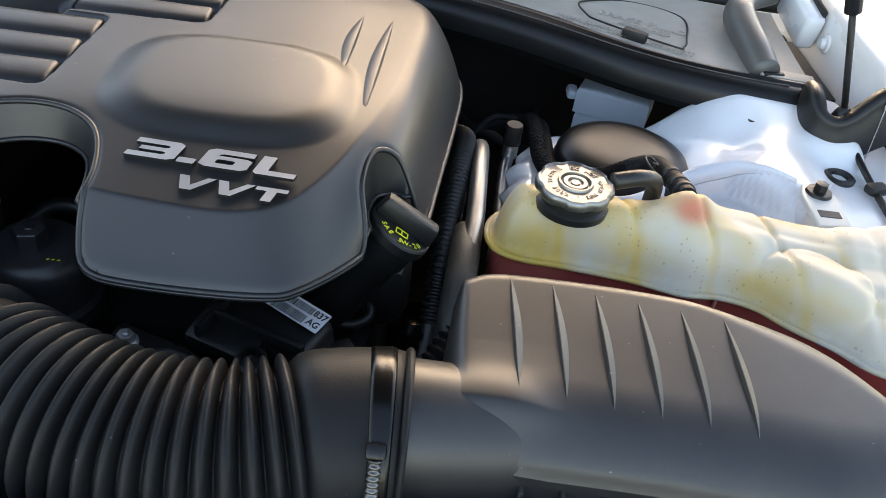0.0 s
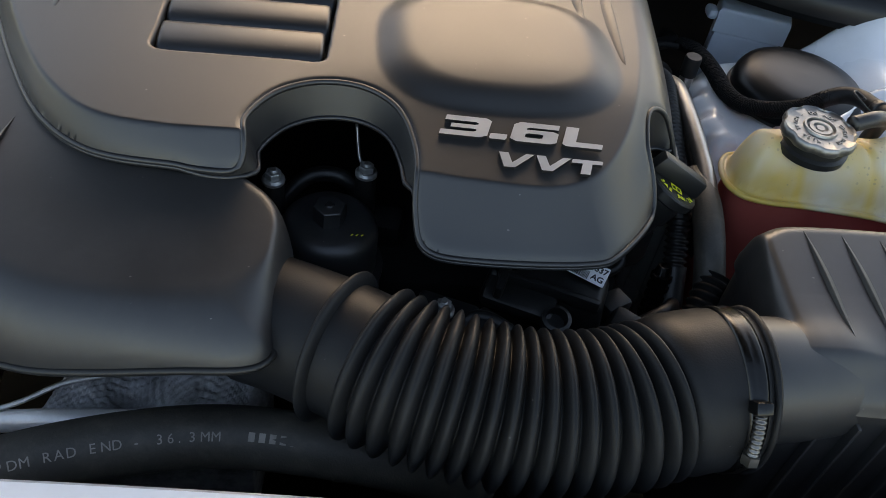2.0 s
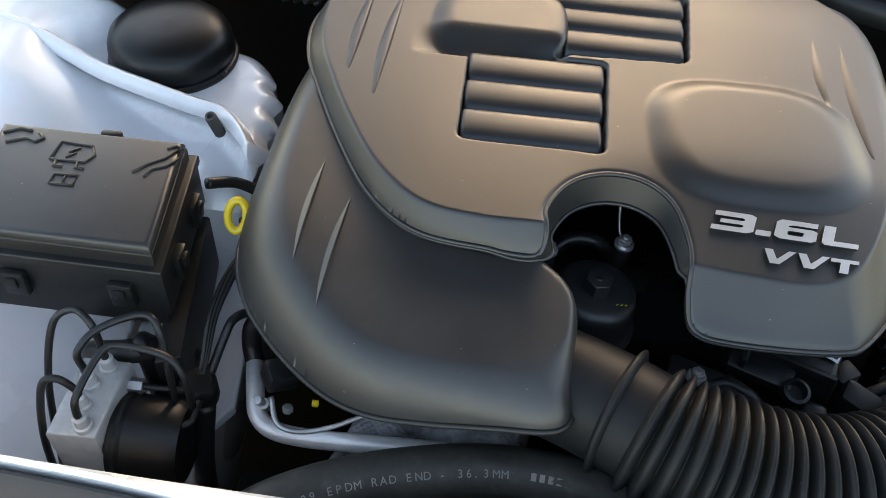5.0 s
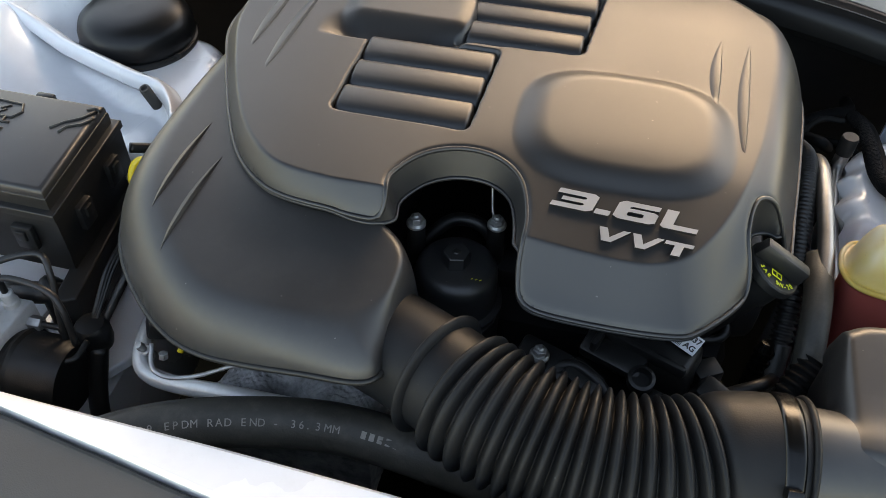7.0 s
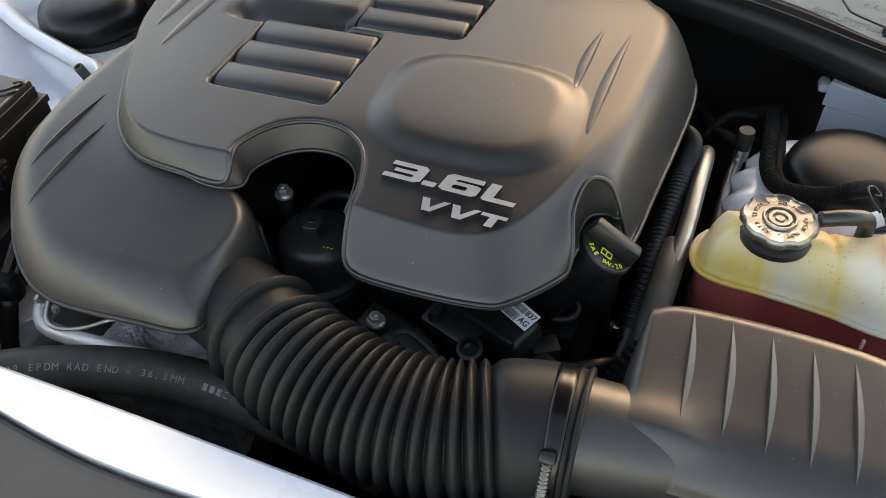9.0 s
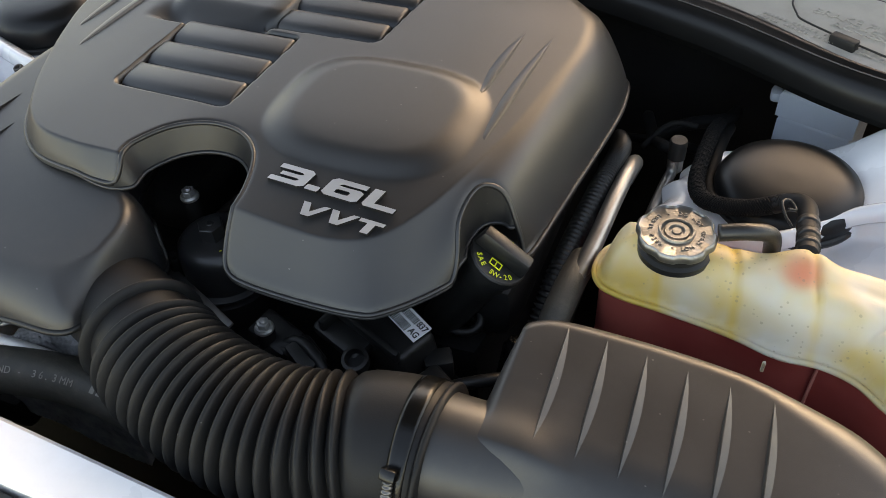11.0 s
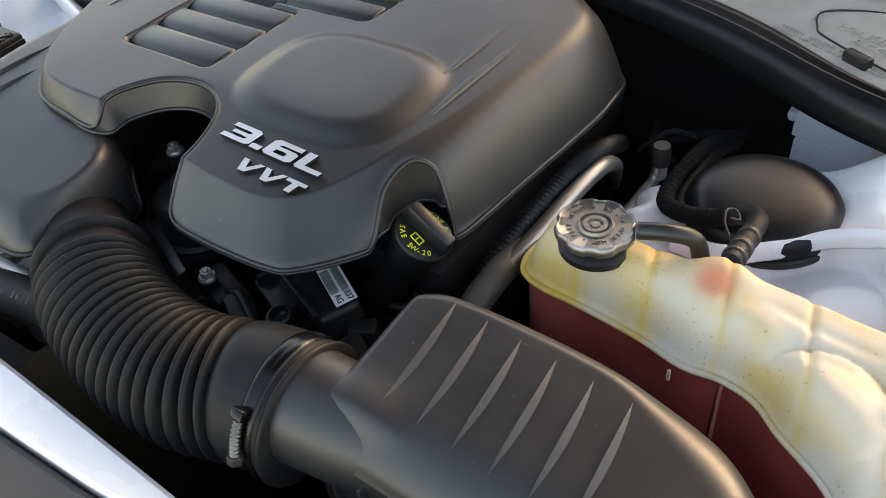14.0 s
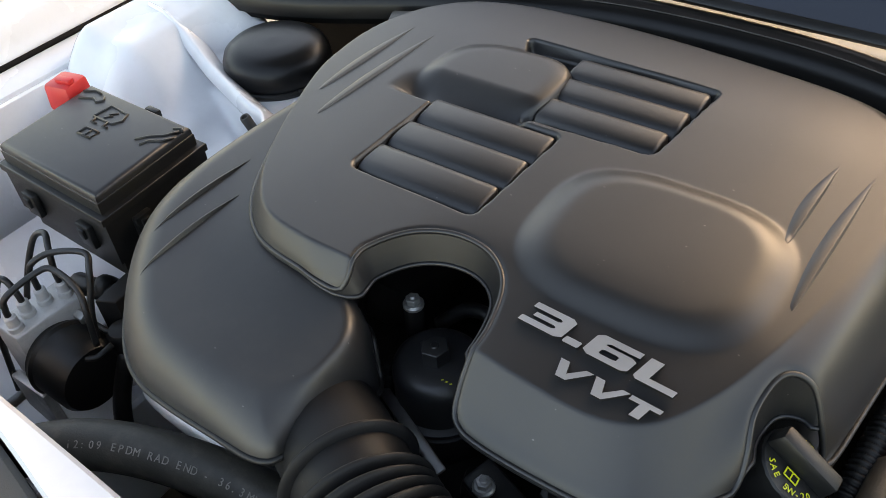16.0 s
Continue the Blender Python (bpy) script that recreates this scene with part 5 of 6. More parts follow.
    part("side_plate", prism([(-0.690, 0.63), (-0.628, 0.63), (-0.612, 0.43), (-0.636, 0.395), (-0.672, 0.44)], 0.650, 0.662, 0.004), PAINT, rail, "pale sheet metal side plate")
    part("wall", block((0.012, 0.46, 0.16), 0.003), PAINT, rail, m=pose(-0.648, 0.47, 0.53))
    for i, (x, y) in enumerate(((-0.7235, 0.530), (-0.7185, 0.515), (-0.738, 0.521))):
        lathe("hole", [(0.0055 - 0.002 * (i == 2), -0.004), (0.0055 - 0.002 * (i == 2), 0.0012), (0.0, 0.0012)], BLACK_INK, rail, "dark punched hole", pose(x, y, 0.6065 - 0.325 * (x + 0.700), 0, 18, 0), 14)


brake_unit()


# ---- hoses and pipes ----
def braid_mesh(path, radius, wire, count, pitch, mat):
    """Two sets of strands wound round a path in opposite senses."""
    path = np.asarray(path, float)
    seg = np.r_[0, np.cumsum(np.linalg.norm(np.diff(path, axis=0), axis=1))]
    s = np.linspace(0, seg[-1], int(seg[-1] / 0.0014))
    p = np.stack([np.interp(s, seg, path[:, i]) for i in range(3)], 1)
    t = np.gradient(p, axis=0)
    t /= np.linalg.norm(t, axis=1)[:, None]
    n = np.zeros_like(p)
    n[0] = np.cross(t[0], (0.0, 0.0, 1.0))
    for i in range(1, len(p)):
        n[i] = n[i - 1] - t[i] * (n[i - 1] @ t[i])
        n[i] /= np.linalg.norm(n[i])
    n[0] /= np.linalg.norm(n[0])
    b = np.cross(t, n)
    verts, faces = [], []
    for sense in (1, -1):
        for k in range(count):
            a = sense * (2 * math.pi * s / pitch) + 2 * math.pi * k / count
            r = radius + 0.0005 * sense * np.sign(np.sin(count * (2 * math.pi * s / pitch)))
            me = tube_mesh(p + n * (r * np.cos(a))[:, None] + b * (r * np.sin(a))[:, None], wire, mat, 5)
            base = len(verts)
            verts.extend(tuple(v.co) for v in me.vertices)
            faces.extend(tuple(base + i for i in f.vertices) for f in me.polygons)
            bpy.data.meshes.remove(me)
    return mesh_of(verts, faces, mat)


def hoses():
    ob = thing("radiator_hose", "dusty black radiator hose with faded printing", "radiator hose", (-0.45, 0.33, 0.7))
    tube("hose", [(-0.72, 0.15, 0.64), (-0.62, 0.235, 0.715), (-0.56, 0.285, 0.738), (-0.50, 0.318, 0.742), (-0.42, 0.342, 0.742), (-0.34, 0.352, 0.740), (-0.24, 0.345, 0.73), (-0.15, 0.34, 0.70)], 0.023, OLD_RUBBER, ob, segs=24)
    path = spline([(-0.56, 0.285, 0.738), (-0.50, 0.318, 0.742), (-0.42, 0.342, 0.742), (-0.34, 0.352, 0.740), (-0.24, 0.345, 0.73)], 40)
    seg = np.r_[0, np.cumsum(np.linalg.norm(np.diff(path, axis=0), axis=1))]
    text = "-12:09 EPDM RAD END - 36.3MM"
    for i, ch in enumerate(text):
        if ch == " ":
            continue
        q = 0.018 + 0.0074 * i
        c = Vector([np.interp(q, seg, path[:, j]) for j in range(3)])
        d = Vector([np.interp(q + 0.004, seg, path[:, j]) for j in range(3)]) - c
        n = (Vector((0.1, -0.50, 0.86)) - d.normalized() * Vector((0.1, -0.50, 0.86)).dot(d.normalized())).normalized()
        up = n.cross(d.normalized())
        put("print", letters(ch, 0.0098, 0.0002, GREY_INK, 0.95), ob, "faded grey printing", frame_at(c + n * 0.0233 - up * 0.004, d, up))
    for i in range(7):
        q = 0.246 + 0.0075 * i
        c = Vector([np.interp(q, seg, path[:, j]) for j in range(3)])
        d = Vector([np.interp(q + 0.004, seg, path[:, j]) for j in range(3)]) - c
        n = (Vector((0.1, -0.50, 0.86)) - d.normalized() * Vector((0.1, -0.50, 0.86)).dot(d.normalized())).normalized()
        part("print_bar", block((0.0045, 0.0065, 0.0003), 0), GREY_INK, ob, "faded grey printing", frame_at(c + n * 0.0234, d, n.cross(d.normalized())), smooth=False)
    lathe("hose_clamp", [(0.0235, -0.006), (0.0245, -0.006), (0.0245, 0.006), (0.0235, 0.006)], STEEL, ob, "spring clamp", frame_at(Vector((-0.262, 0.349, 0.732)), Vector((0, 0.3, 1)), Vector((1, 0, 0))) @ pose(0, 0, 0, 90, 0, 0), 32)
    pipe = thing("coolant_pipe", "bent bare aluminium pipe under the resonator", "pipe", (-0.55, 0.4, 0.65))
    tube("pipe", [(-0.597, 0.470, 0.697), (-0.591, 0.445, 0.702), (-0.585, 0.422, 0.705), (-0.578, 0.401, 0.704), (-0.562, 0.388, 0.703), (-0.53, 0.381, 0.707), (-0.477, 0.374, 0.721), (-0.40, 0.37, 0.730)], 0.0088, BRIGHT, pipe)
    tube("elbow", [(-0.595, 0.462, 0.699), (-0.600, 0.474, 0.712), (-0.598, 0.482, 0.730), (-0.585, 0.490, 0.742), (-0.565, 0.495, 0.748)], 0.0095, BLACK, pipe, "black rubber hose elbow on the pipe")
    cond = thing("wiring_conduit", "corrugated black wiring conduit along the engine", "conduit", (0.04, 0.65, 0.75))
    p = spline([(0.028, 0.50, 0.735), (0.034, 0.56, 0.790), (0.040, 0.63, 0.810), (0.047, 0.70, 0.820), (0.050, 0.74, 0.818), (0.045, 0.79, 0.795), (0.030, 0.86, 0.75)], 56)
    r = 0.0096 + 0.0017 * np.cos(np.arange(len(p)) * 2 * math.pi / 4)
    put("conduit", tube_mesh(p, r, BLACK, 16), cond)
    put("tape_wrap", tube_mesh(p[:26], 0.0116, RUBBER, 16), cond, "black tape round the conduit end")
    duct = thing("drain_duct", "ribbed black rubber duct beside the air box", "duct", (0.03, 0.45, 0.75))
    p = spline([(0.052, 0.490, 0.800), (0.034, 0.462, 0.782), (0.022, 0.438, 0.752), (0.018, 0.425, 0.70)], 32)
    put("duct", tube_mesh(p - np.array((0.0, 0.0, 0.015)), 0.0140 + 0.0014 * np.cos(np.arange(len(p)) * 2 * math.pi / 6), BRAID, 24), duct)
    line = thing("coolant_line", "bare steel coolant line joined to a rubber hose", "pipe", (0.055, 0.65, 0.75))
    tube("pipe", [(0.054, 0.55, 0.812), (0.060, 0.60, 0.817), (0.064, 0.68, 0.820), (0.0665, 0.735, 0.814), (0.065, 0.768, 0.792), (0.055, 0.79, 0.75)], 0.0085, PIPE, line)
    tube("hose", [(0.045, 0.46, 0.755), (0.048, 0.51, 0.795), (0.052, 0.556, 0.810), (0.055, 0.60, 0.806)], 0.0135, OLD_RUBBER, line)
    ac = thing("air_conditioning_line", "thin aluminium line with black service port cap", "pipe", (0.105, 0.75, 0.78))
    tube("pipe", [(0.090, 0.60, 0.752), (0.093, 0.70, 0.762), (0.098, 0.765, 0.769), (0.1015, 0.786, 0.774), (0.103, 0.793, 0.785)], 0.0062, PIPE, ac)
    lathe("port_body", [(0.0085, -0.016), (0.0085, -0.003), (0.0070, -0.001), (0.0070, 0.004)], PIPE, ac, "machined port body", pose(0.1035, 0.7945, 0.790), 6)
    lathe("port_cap", [(0.0095, 0.0), (0.0095, 0.02), (0.0085, 0.023), (0.0, 0.023)], BLACK, ac, "black service port cap", pose(0.1035, 0.7948, 0.791), 20)
    br = thing("braided_hose", "braided black hose with rubber end at the coolant tank", "hose", (0.17, 0.69, 0.83))
    path = spline([(0.136, 0.91, 0.760), (0.133, 0.856, 0.784), (0.131, 0.80, 0.796), (0.131, 0.755, 0.800), (0.139, 0.722, 0.806), (0.160, 0.705, 0.814), (0.188, 0.699, 0.824), (0.214, 0.700, 0.838)], 24)
    put("core", tube_mesh(path, 0.0074, BRAID, 16), br, "black hose core")
    tagged(put("braid", braid_mesh(path, 0.0076, 0.00085, 9, 0.022, BRAID), br), "woven black braid of many fine strands", kind="stuff")
    other = path[:130] + np.array((0.0120, 0.008, -0.008))
    put("second_hose", tube_mesh(other, 0.0068, BRAID, 14), br, "plain black hose beside it")
    end = spline([(0.206, 0.700, 0.833), (0.222, 0.698, 0.842), (0.232, 0.684, 0.850), (0.234, 0.655, 0.858), (0.235, 0.618, 0.868), (0.235, 0.600, 0.872)], 12)
    put("rubber_end", tube_mesh(end, 0.0088, HOSE, 20), br, "smooth rubber hose end")
    for i in (36, 43, 50):
        put("end_ring", tube_mesh(end[i:i + 4], 0.0098, RUBBER, 20), br)
    tube("spring_clip", [(0.222, 0.640, 0.862), (0.214, 0.650, 0.866), (0.210, 0.664, 0.868), (0.216, 0.670, 0.866), (0.222, 0.662, 0.864), (0.216, 0.656, 0.868), (0.222, 0.668, 0.858)], 0.0012, BLACK, br, "bent wire spring clip", segs=8)


hoses()


# ---- small engine parts ----
def arc_letters(parent, text, size, r, a0, step, m, mat, name, label):
    """Letters set round a circle: over the top for a positive step, under the bottom for a negative one."""
    for i, ch in enumerate(text):
        if ch != " ":
            a = a0 - step * i
            me = letters(ch, size, 0.0002, mat, 0.95)
            w = max(v.co.x for v in me.vertices)
            turn = a - 90 if step > 0 else a + 90
            put(name, me, parent, label, m @ pose(r * math.cos(radians(a)), r * math.sin(radians(a)), 0, 0, 0, turn) @ pose(-w / 2, 0, 0))


def bolt(name, x, y, z, r=0.0065, label="bare steel flange bolt", tilt=(0, 0), mat=None):
    ob = thing(name, label, "bolt", (x, y, z), "engine bolts")
    m = pose(x, y, z, tilt[0], tilt[1], 20)
    lathe("boss", [(r * 1.5, -0.06), (r * 1.35, -0.002), (0.0, -0.0015)], DARK, ob, "dark cast boss under the bolt", m=m, segs=20)
    lathe("flange", [(r * 1.45, -0.0015), (r * 1.45, 0.001), (r * 1.2, 0.003), (0.0, 0.003)], mat or BOLT, ob, m=m, segs=24)
    hexagon("head", r, 0.0065, mat or BOLT, ob, m @ pose(0, 0, 0.002))
    lathe("stud", [(r * 0.5, 0.0), (r * 0.5, 0.002), (r * 0.35, 0.003), (0.0, 0.003)], mat or BOLT, ob, m=m @ pose(0, 0, 0.0075), segs=12)


def small_parts():
    f = thing("oil_filter", "black plastic oil filter cap with moulded hexagon", "oil filter", (-0.28, 0.497, 0.74))
    lathe("housing", [(0.044, -0.08), (0.044, 0.0), (0.0395, 0.002), (0.0395, 0.046), (0.0380, 0.053), (0.0340, 0.058), (0.0300, 0.0600), (0.0200, 0.0615), (0.0, 0.062)], BOX, f, m=pose(-0.280, 0.500, 0.763), segs=48)
    lathe("housing_rim", [(0.0435, 0.0), (0.0455, 0.002), (0.0455, 0.006), (0.0405, 0.008)], BOX, f, m=pose(-0.280, 0.500, 0.768), segs=48)
    hexagon("hexagon", 0.0128, 0.016, BOX, f, pose(-0.280, 0.498, 0.8235, 0, 0, 12))
    lathe("drain_point", [(0.004, 0.0), (0.003, 0.001), (0.0, 0.001)], BLACK, f, m=pose(-0.280, 0.498, 0.8395), segs=12)
    for dx in (-0.004, 0.0, 0.004):
        part("mark", block((0.0022, 0.0007, 0.0004), 0), YELLOW_INK, f, "small yellow mark", pose(-0.258 + dx, 0.482, 0.8240, 8, 0, 40), smooth=False)

    c = thing("oil_filler_cap", "black oil filler cap with yellow lettering", "oil cap", (-0.008, 0.535, 0.80))
    m = frame_at(Vector((-0.004, 0.528, 0.855)), Vector((0.86, -0.10, -0.50)), Vector((0.04, 1.0, -0.06)))
    lathe("neck", [(0.019, -0.11), (0.020, -0.030), (0.0225, -0.026), (0.0225, -0.006)], BLACK, c, m=m, segs=40)
    lathe("disc", [(0.024, -0.007), (0.0268, -0.005), (0.0268, 0.0025), (0.0255, 0.004), (0.0, 0.005)], BLACK, c, m=m, segs=48, wobble=lambda a, i: 1 + (0.012 * math.cos(18 * a) if i in (1, 2) else 0))
    part("grip", block((0.052, 0.0145, 0.017), 0.003, 2, 0.93), BLACK, c, m=m @ pose(0, 0.002, 0.012))
    arc_letters(c, "SAE 5W-20", 0.0070, 0.0228, 218, -13.0, m @ pose(0, 0, 0.0053), YELLOW_INK, "yellow_letter", "yellow printed letter")
    arc_letters(c, "ENGINE OIL", 0.0064, 0.0182, 138, 10.6, m @ pose(0, 0, 0.0053), YELLOW_INK, "yellow_letter", "yellow printed letter")
    for bx, by, w, h in ((-0.0052, -0.0105, 0.0010, 0.0068), (0.0052, -0.0105, 0.0010, 0.0068), (0, -0.0137, 0.0112, 0.0010), (0, -0.0073, 0.0112, 0.0010), (0, -0.0105, 0.0010, 0.0068)):
        part("symbol_bar", block((w, h, 0.0004), 0), YELLOW_INK, c, "yellow manual symbol", m @ pose(bx, by, 0.0054), smooth=False)
    ring = [(math.cos(a) * 0.019 - 0.040, 0.525 + math.sin(a) * 0.012, 0.768 + 0.006 * math.sin(a)) for a in np.linspace(0, 2 * math.pi, 20, endpoint=False)]
    loop = thing("hose_loop", "black plastic loop under the oil cap", "bracket", (-0.04, 0.525, 0.76))
    tube("loop", ring, 0.0045, BLACK, loop, segs=10, n=2, closed=True)
    tube("stem", [(-0.028, 0.532, 0.77), (-0.02, 0.54, 0.745), (-0.02, 0.56, 0.70)], 0.006, BLACK, loop)

    bolt("flange_bolt", -0.326, 0.530, 0.834)
    bolt("flange_bolt", -0.252, 0.554, 0.826)
    bolt("flange_bolt", -0.190, 0.431, 0.799, 0.0062)
    bolt("flange_bolt", -0.318, 0.478, 0.80, 0.0055, "dull dark flange bolt", mat=DARK)

    # coil and front cover details
    cp = thing("coil_cover", "glossy black coil cover with paper barcode label", "ignition coil", (-0.09, 0.48, 0.74))
    part("body", block((0.105, 0.050, 0.040), 0.007, 3, 0.9), BLACK, cp, m=pose(-0.098, 0.478, 0.776, 0, 0, -22))
    part("step", block((0.060, 0.026, 0.016), 0.005), BLACK, cp, m=pose(-0.125, 0.456, 0.785, 12, 0, -22))
    part("rib", block((0.085, 0.007, 0.014), 0.003), BLACK, cp, m=pose(-0.103, 0.458, 0.796, 0, 0, -22))
    part("rib", block((0.007, 0.040, 0.014), 0.003), BLACK, cp, m=pose(-0.138, 0.470, 0.796, 0, 0, -22))
    tube("moulded_ridge", [(-0.182, 0.430, 0.778), (-0.160, 0.436, 0.786), (-0.140, 0.428, 0.784), (-0.122, 0.416, 0.772)], 0.006, BLACK, cp, segs=12)
    part("cup", block((0.030, 0.026, 0.024), 0.006, 3, 0.8), BLACK, cp, m=pose(-0.082, 0.420, 0.772, 10, 0, -20))
    lathe("well", [(0.012, 0.0), (0.012, 0.010), (0.009, 0.011), (0.008, 0.002), (0.0, 0.002)], BLACK, cp, m=pose(-0.100, 0.432, 0.786, 12, 0, 0), segs=24)
    part("wedge", block((0.045, 0.030, 0.030), 0.006, 2, 0.85), BLACK, cp, m=pose(-0.030, 0.445, 0.762, 8, 10, -30))
    lm = frame_at(Vector((-0.0935, 0.494, 0.8035)), Vector((0.83, -0.46, -0.08)), Vector((0.46, 0.83, 0.1)))
    part("label", block((0.050, 0.021, 0.0008), 0.0002), WHITE_INK, cp, "white paper label with barcode", lm @ pose(0.022, -0.001, 0))
    rnd = random.Random(4)
    for row in (0.0045, -0.0055):
        x = 0.003
        while x < 0.033:
            w = rnd.choice((0.0004, 0.0006, 0.001))
            part("barcode_bar", block((w, 0.0085 if row < 0 else 0.007, 0.0003), 0), BLACK_INK, cp, "", lm @ pose(x, row - 0.001, 0.0007), smooth=False)
            x += w + rnd.choice((0.0005, 0.0008))
    for text, y in (("837", 0.001), ("AG", -0.0085)):
        put("label_writing", letters(text, 0.0085, 0.0001, BLACK_INK, 0.9, bold=0.0002), cp, "printed label writing", lm @ pose(0.0345, y, 0.0006))

    al = thing("front_bracket", "black bracket and wiring in front of the engine", "bracket", (-0.18, 0.43, 0.7))
    part("plate", block((0.050, 0.030, 0.012), 0.004), BLACK, al, m=pose(-0.186, 0.440, 0.782, 10, 0, -20))
    part("connector", block((0.034, 0.026, 0.026), 0.004), BLACK, al, "black electrical connector", pose(-0.150, 0.428, 0.775, 0, 10, -30))
    part("connector", block((0.026, 0.020, 0.024), 0.003), BLACK, al, "black electrical connector", pose(-0.040, 0.47, 0.765, 0, 0, 30))
    tube("wire", [(-0.23, 0.43, 0.74), (-0.19, 0.425, 0.775), (-0.15, 0.425, 0.782), (-0.12, 0.42, 0.76), (-0.08, 0.44, 0.74)], 0.005, RUBBER, al)
    tube("wire", [(-0.06, 0.43, 0.72), (-0.03, 0.45, 0.755), (0.01, 0.47, 0.765), (0.03, 0.50, 0.74)], 0.006, RUBBER, al)

    fit = thing("line_fitting", "ringed black metal line fitting beside the conduit", "fitting", (0.014, 0.507, 0.70))
    prof = [(0.008, -0.05)]
    for i in range(6):
        z = -0.036 + 0.010 * i
        prof += [(0.008, z), (0.0098, z + 0.001), (0.0098, z + 0.005), (0.008, z + 0.006)]
    lathe("fitting", prof + [(0.006, 0.028), (0.0, 0.029)], CLAMP, fit, m=pose(0.014, 0.507, 0.745, -18, 6, 0), segs=24)

    rod = thing("support_rod", "slim black steel strap behind the intake hose", "bracket", (-0.27, 0.46, 0.76))
    part("strap", block((0.130, 0.010, 0.0035), 0.001), PIPE, rod, m=frame_at(Vector((-0.290, 0.457, 0.785)), Vector((0.915, -0.40, -0.02)), Vector((0.38, 0.88, 0.25))))

    d = thing("dipstick", "yellow plastic dipstick ring on a thin tube", "dipstick", (-0.62, 0.53, 0.80))
    ring = [(-0.617 + 0.0088 * math.cos(a), 0.540 + 0.0098 * math.sin(a), 0.824 + 0.0105 * math.sin(a)) for a in np.linspace(0, 2 * math.pi, 24, endpoint=False)]
    tube("ring", ring, 0.0040, YELLOW, d, "yellow pull ring", segs=10, n=2, closed=True)
    tube("tube", [(-0.616, 0.551, 0.806), (-0.612, 0.56, 0.77), (-0.60, 0.57, 0.68)], 0.0045, BLACK, d)


small_parts()


# ---- brake fluid reservoir and rear clutter ----
def rear_parts():
    r = thing("brake_fluid_reservoir", "milky blue-white plastic brake fluid reservoir", "brake reservoir", (0.235, 0.93, 0.70))
    out = [(0.197, 0.962), (0.279, 0.938), (0.298, 0.990), (0.216, 1.014)]
    part("tank", prism(out, 0.66, 0.752, 0.006), BRAKE, r)
    mid = np.mean(out, 0)
    part("lid_band", prism([tuple(mid + (np.array(p) - mid) * 1.07) for p in out], 0.752, 0.786, 0.006), BRAKE, r, "pale reservoir top")
    part("spout", block((0.014, 0.022, 0.014), 0.005), BRAKE, r, m=pose(0.190, 0.975, 0.772))
    k = thing("rear_wiring", "dark pipes and wiring in front of the firewall", "wiring", (0.1, 0.95, 0.7))
    tube("cable", [(0.06, 0.90, 0.73), (0.10, 0.92, 0.745), (0.14, 0.95, 0.74), (0.15, 1.0, 0.72)], 0.008, DARK, k)
    tube("cable", [(0.02, 0.93, 0.70), (0.09, 0.91, 0.72), (0.15, 0.89, 0.72), (0.18, 0.86, 0.68)], 0.006, DARK, k)
    tube("cable", [(0.10, 0.84, 0.76), (0.085, 0.83, 0.775), (0.07, 0.86, 0.76), (0.05, 0.93, 0.74)], 0.007, DARK, k)
    tube("metal_line", [(0.06, 0.84, 0.76), (0.085, 0.865, 0.78), (0.115, 0.87, 0.78)], 0.0035, DARK, k, "thin dark metal line")
    part("connector", block((0.03, 0.05, 0.03), 0.005), BLACK, k, m=pose(0.09, 0.60, 0.73))
    lft = thing("left_wiring", "dark wiring loom beside the strut tower", "wiring", (-0.62, 0.95, 0.75))
    for i in range(5):
        tube("wire", [(-0.66 + 0.012 * i, 0.89 + 0.008 * i, 0.83 - 0.006 * i), (-0.60, 0.92 + 0.01 * i, 0.835 - 0.01 * i), (-0.56, 0.95, 0.81 - 0.012 * i)], 0.004, RUBBER, lft)
    part("connector", block((0.05, 0.035, 0.03), 0.005), BLACK, lft, m=pose(-0.62, 0.915, 0.84, 0, 0, 25))


rear_parts()


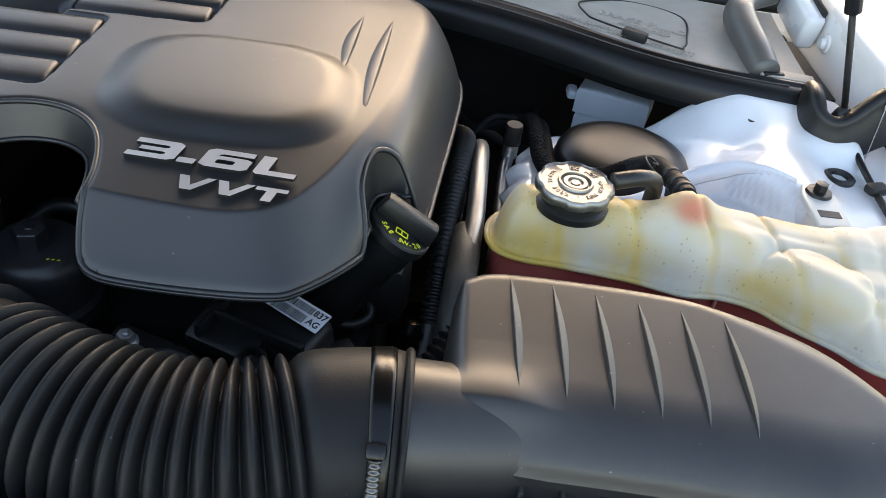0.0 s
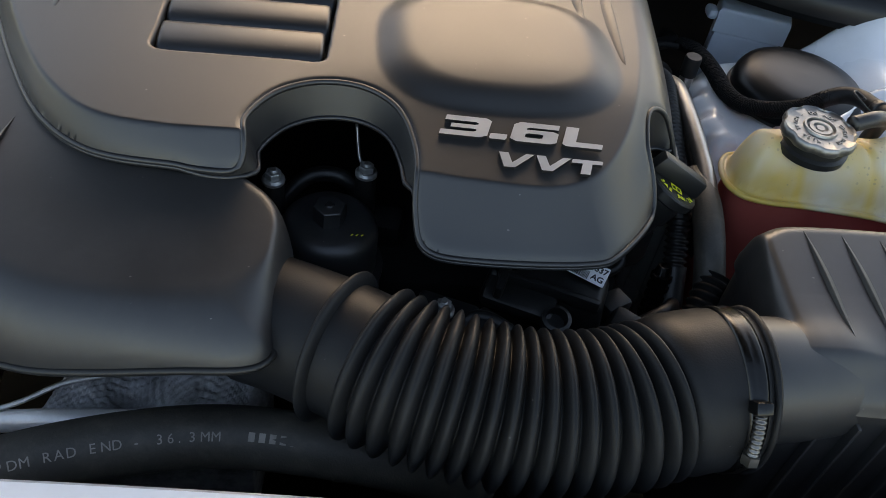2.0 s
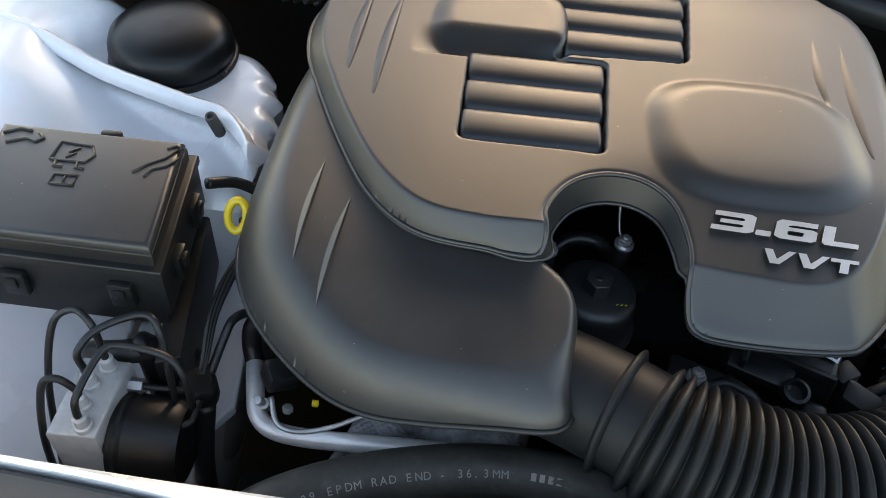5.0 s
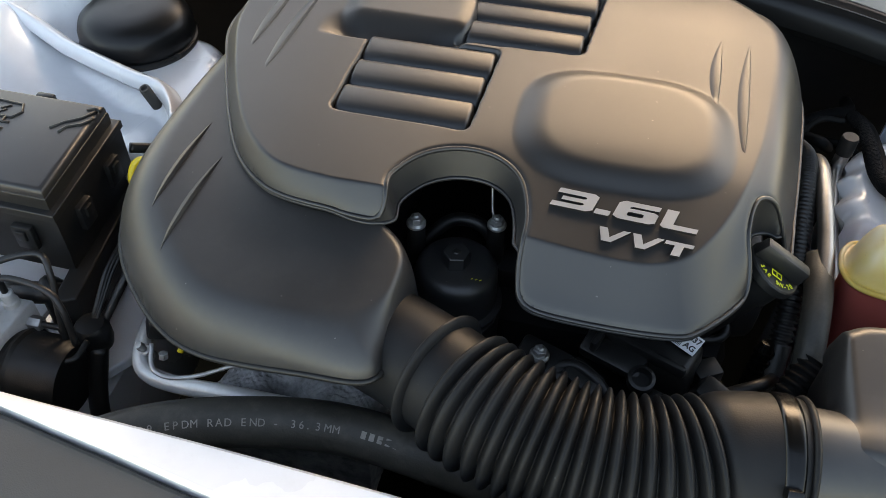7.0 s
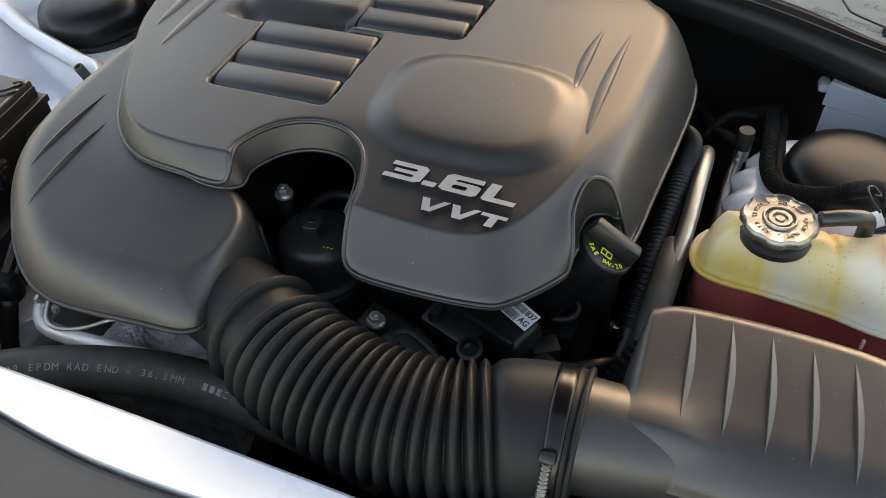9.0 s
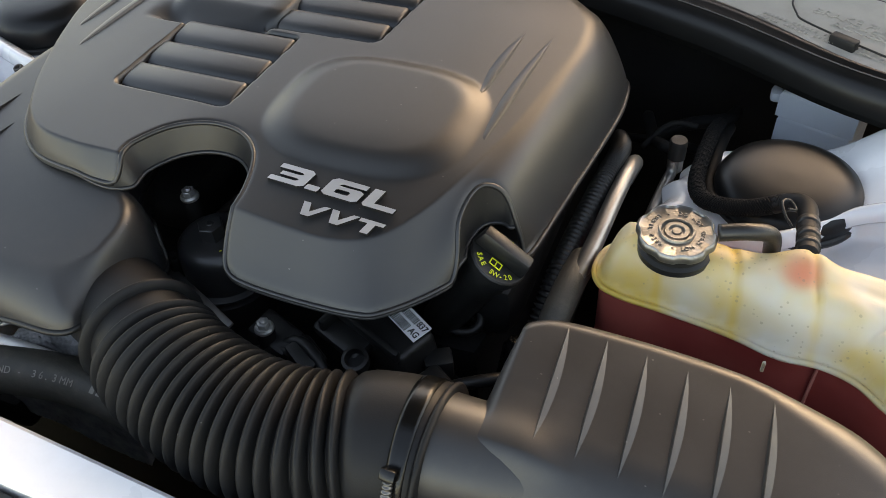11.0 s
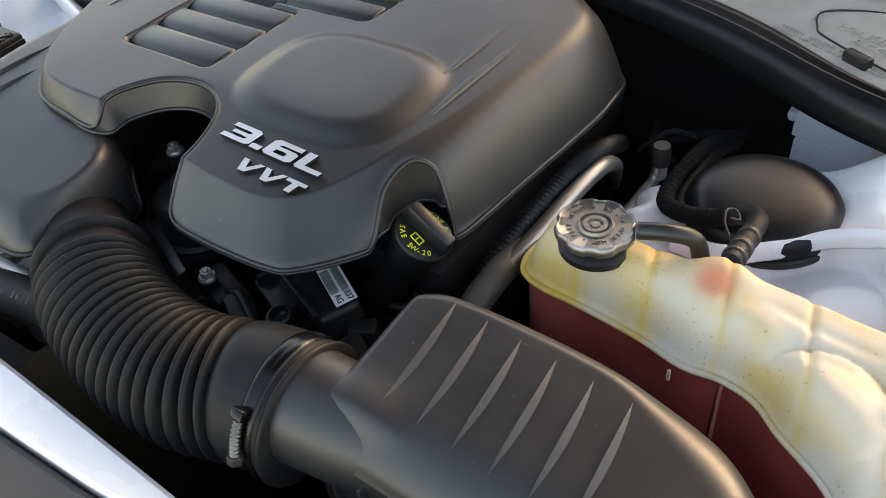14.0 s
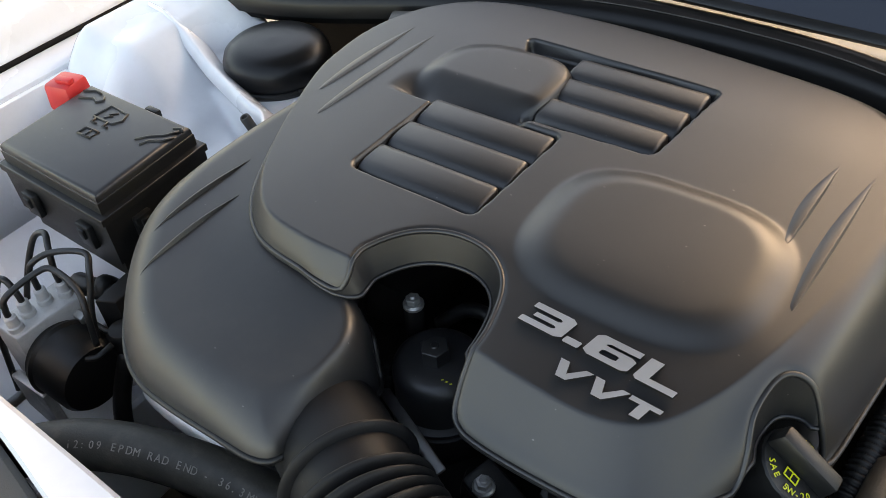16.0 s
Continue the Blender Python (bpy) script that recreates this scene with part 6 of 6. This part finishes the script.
# ---- right wing fittings ----
def wing_fittings():
    g = thing("grommet", "round black rubber grommet in the white wing", "grommet", (0.436, 0.742, 0.82), "grommets")
    lathe("ring", [(0.016, 0.0), (0.016, 0.004), (0.013, 0.006), (0.009, 0.005), (0.008, 0.001), (0.0, 0.001)], RUBBER, g, m=pose(0.436, 0.742, 0.826), segs=28)
    copy_thing(g, pose(-1.00, 0.83, 0.826))
    c = thing("wing_cable", "thin black cable clipped along the white wing", "cable", (0.46, 0.68, 0.83))
    tube("cable", [(0.467, 0.80, 0.836), (0.463, 0.74, 0.834), (0.462, 0.70, 0.832), (0.463, 0.66, 0.830), (0.466, 0.60, 0.828)], 0.0035, BLACK, c)
    part("clip", block((0.022, 0.014, 0.010), 0.003), BLACK, c, m=pose(0.462, 0.715, 0.836, 0, 0, 20))
    st = thing("hood_strut", "black gas strut that holds the hood open", "gas strut", (0.425, 0.775, 0.88))
    tube("rod", [(0.449, 0.813, 0.869), (0.406, 0.802, 0.983)], 0.0035, BLACK, st, n=2)
    tube("cylinder", [(0.4075, 0.8024, 0.979), (0.250, 0.762, 1.40)], 0.0085, BLACK, st, n=2)
    lathe("ball_socket", [(0.010, 0.0), (0.011, 0.006), (0.008, 0.014), (0.0045, 0.018)], BLACK, st, m=pose(0.449, 0.813, 0.856), segs=20)
    h = thing("hinge_boot", "black rubber boot round the hood hinge", "hood hinge", (0.45, 0.77, 0.84))
    ridge = spline([(0.428, 0.866, 0.874), (0.421, 0.845, 0.882), (0.418, 0.822, 0.881), (0.422, 0.805, 0.871), (0.436, 0.797, 0.866), (0.453, 0.799, 0.873), (0.483, 0.810, 0.898), (0.53, 0.828, 0.915)], 10)
    across = np.stack([np.gradient(ridge[:, 1]), -np.gradient(ridge[:, 0])], 1)
    across = -across / np.linalg.norm(across, axis=1)[:, None]
    prof = ((-0.016, -0.030), (-0.012, -0.006), (-0.008, 0.0), (0.0, 0.002), (0.005, -0.001), (0.0065, -0.006), (0.0055, -0.012), (0.0075, -0.016), (0.0095, -0.070))
    verts = [(q[0] + n[0] * o, q[1] + n[1] * o, q[2] + dz) for q, n in zip(ridge, -across) for o, dz in prof]
    k = len(prof)
    faces = [(i * k + j, i * k + j + 1, (i + 1) * k + j + 1, (i + 1) * k + j) for i in range(len(ridge) - 1) for j in range(k - 1)]
    put("boot", mesh_of(verts, faces, BLACK), h)
    part("boot_floor", prism([(0.426, 0.870), (0.424, 0.815), (0.440, 0.806), (0.485, 0.822), (0.478, 0.880)], 0.828, 0.846, 0.002), TRIM, h, "dusty floor of the boot")
    w = thing("wing_bracket", "white painted hinge bracket with bolts", "hood hinge", (0.44, 0.95, 0.86))
    part("plate", block((0.026, 0.085, 0.046), 0.008, 3), PAINT, w, m=pose(0.464, 1.038, 0.886, 12, 0, 6))
    part("opening", block((0.006, 0.050, 0.022), 0.003), BLACK, w, "dark opening of the hinge", pose(0.474, 1.024, 0.902, 12, 0, 6))
    lathe("bolt_head", [(0.012, 0.0), (0.011, 0.003), (0.007, 0.004), (0.006, 0.009), (0.0, 0.0095)], PAINT, w, m=pose(0.482, 0.978, 0.876, 0, -90, 0), segs=20)
    du = thing("corner_duct", "grey rubber corner piece on the cowl end", "cowl trim", (0.36, 0.93, 0.86))
    tube("tube", [(0.384, 0.888, 0.868), (0.378, 0.93, 0.878), (0.372, 0.975, 0.887), (0.374, 1.005, 0.893), (0.392, 1.035, 0.897), (0.43, 1.065, 0.897)], np.interp(np.arange(51), (0, 8, 25, 36, 50), (0.0165, 0.018, 0.019, 0.016, 0.013)), DUCT, du, segs=18)
    part("foot", block((0.062, 0.022, 0.006), 0.002), COWL, du, m=pose(0.410, 0.889, 0.8655, 0, 0, -8))
    p = thing("tower_pin", "grey plastic pin clipped to the brace edge", "clip", (-0.669, 0.675, 0.79))
    lathe("pin", [(0.0062, 0.0), (0.0062, 0.030), (0.0056, 0.032), (0.0038, 0.032), (0.0034, 0.028), (0.0, 0.028)], TRIM, p, m=pose(-0.672, 0.679, 0.797, 16, -8, 0), segs=20)
    for x, y, z in ((0.359, 0.818, 0.842), (-0.955, 0.80, 0.862), (-0.97, 0.822, 0.862)):
        t = thing("body_hole", "small dark hole in the white body", "hole", (x, y, z), "body holes")
        lathe("hole", [(0.0045, -0.004), (0.0045, 0.0012), (0.0, 0.0012)], BLACK_INK, t, m=pose(x, y, z - 0.0), segs=14)


wing_fittings()
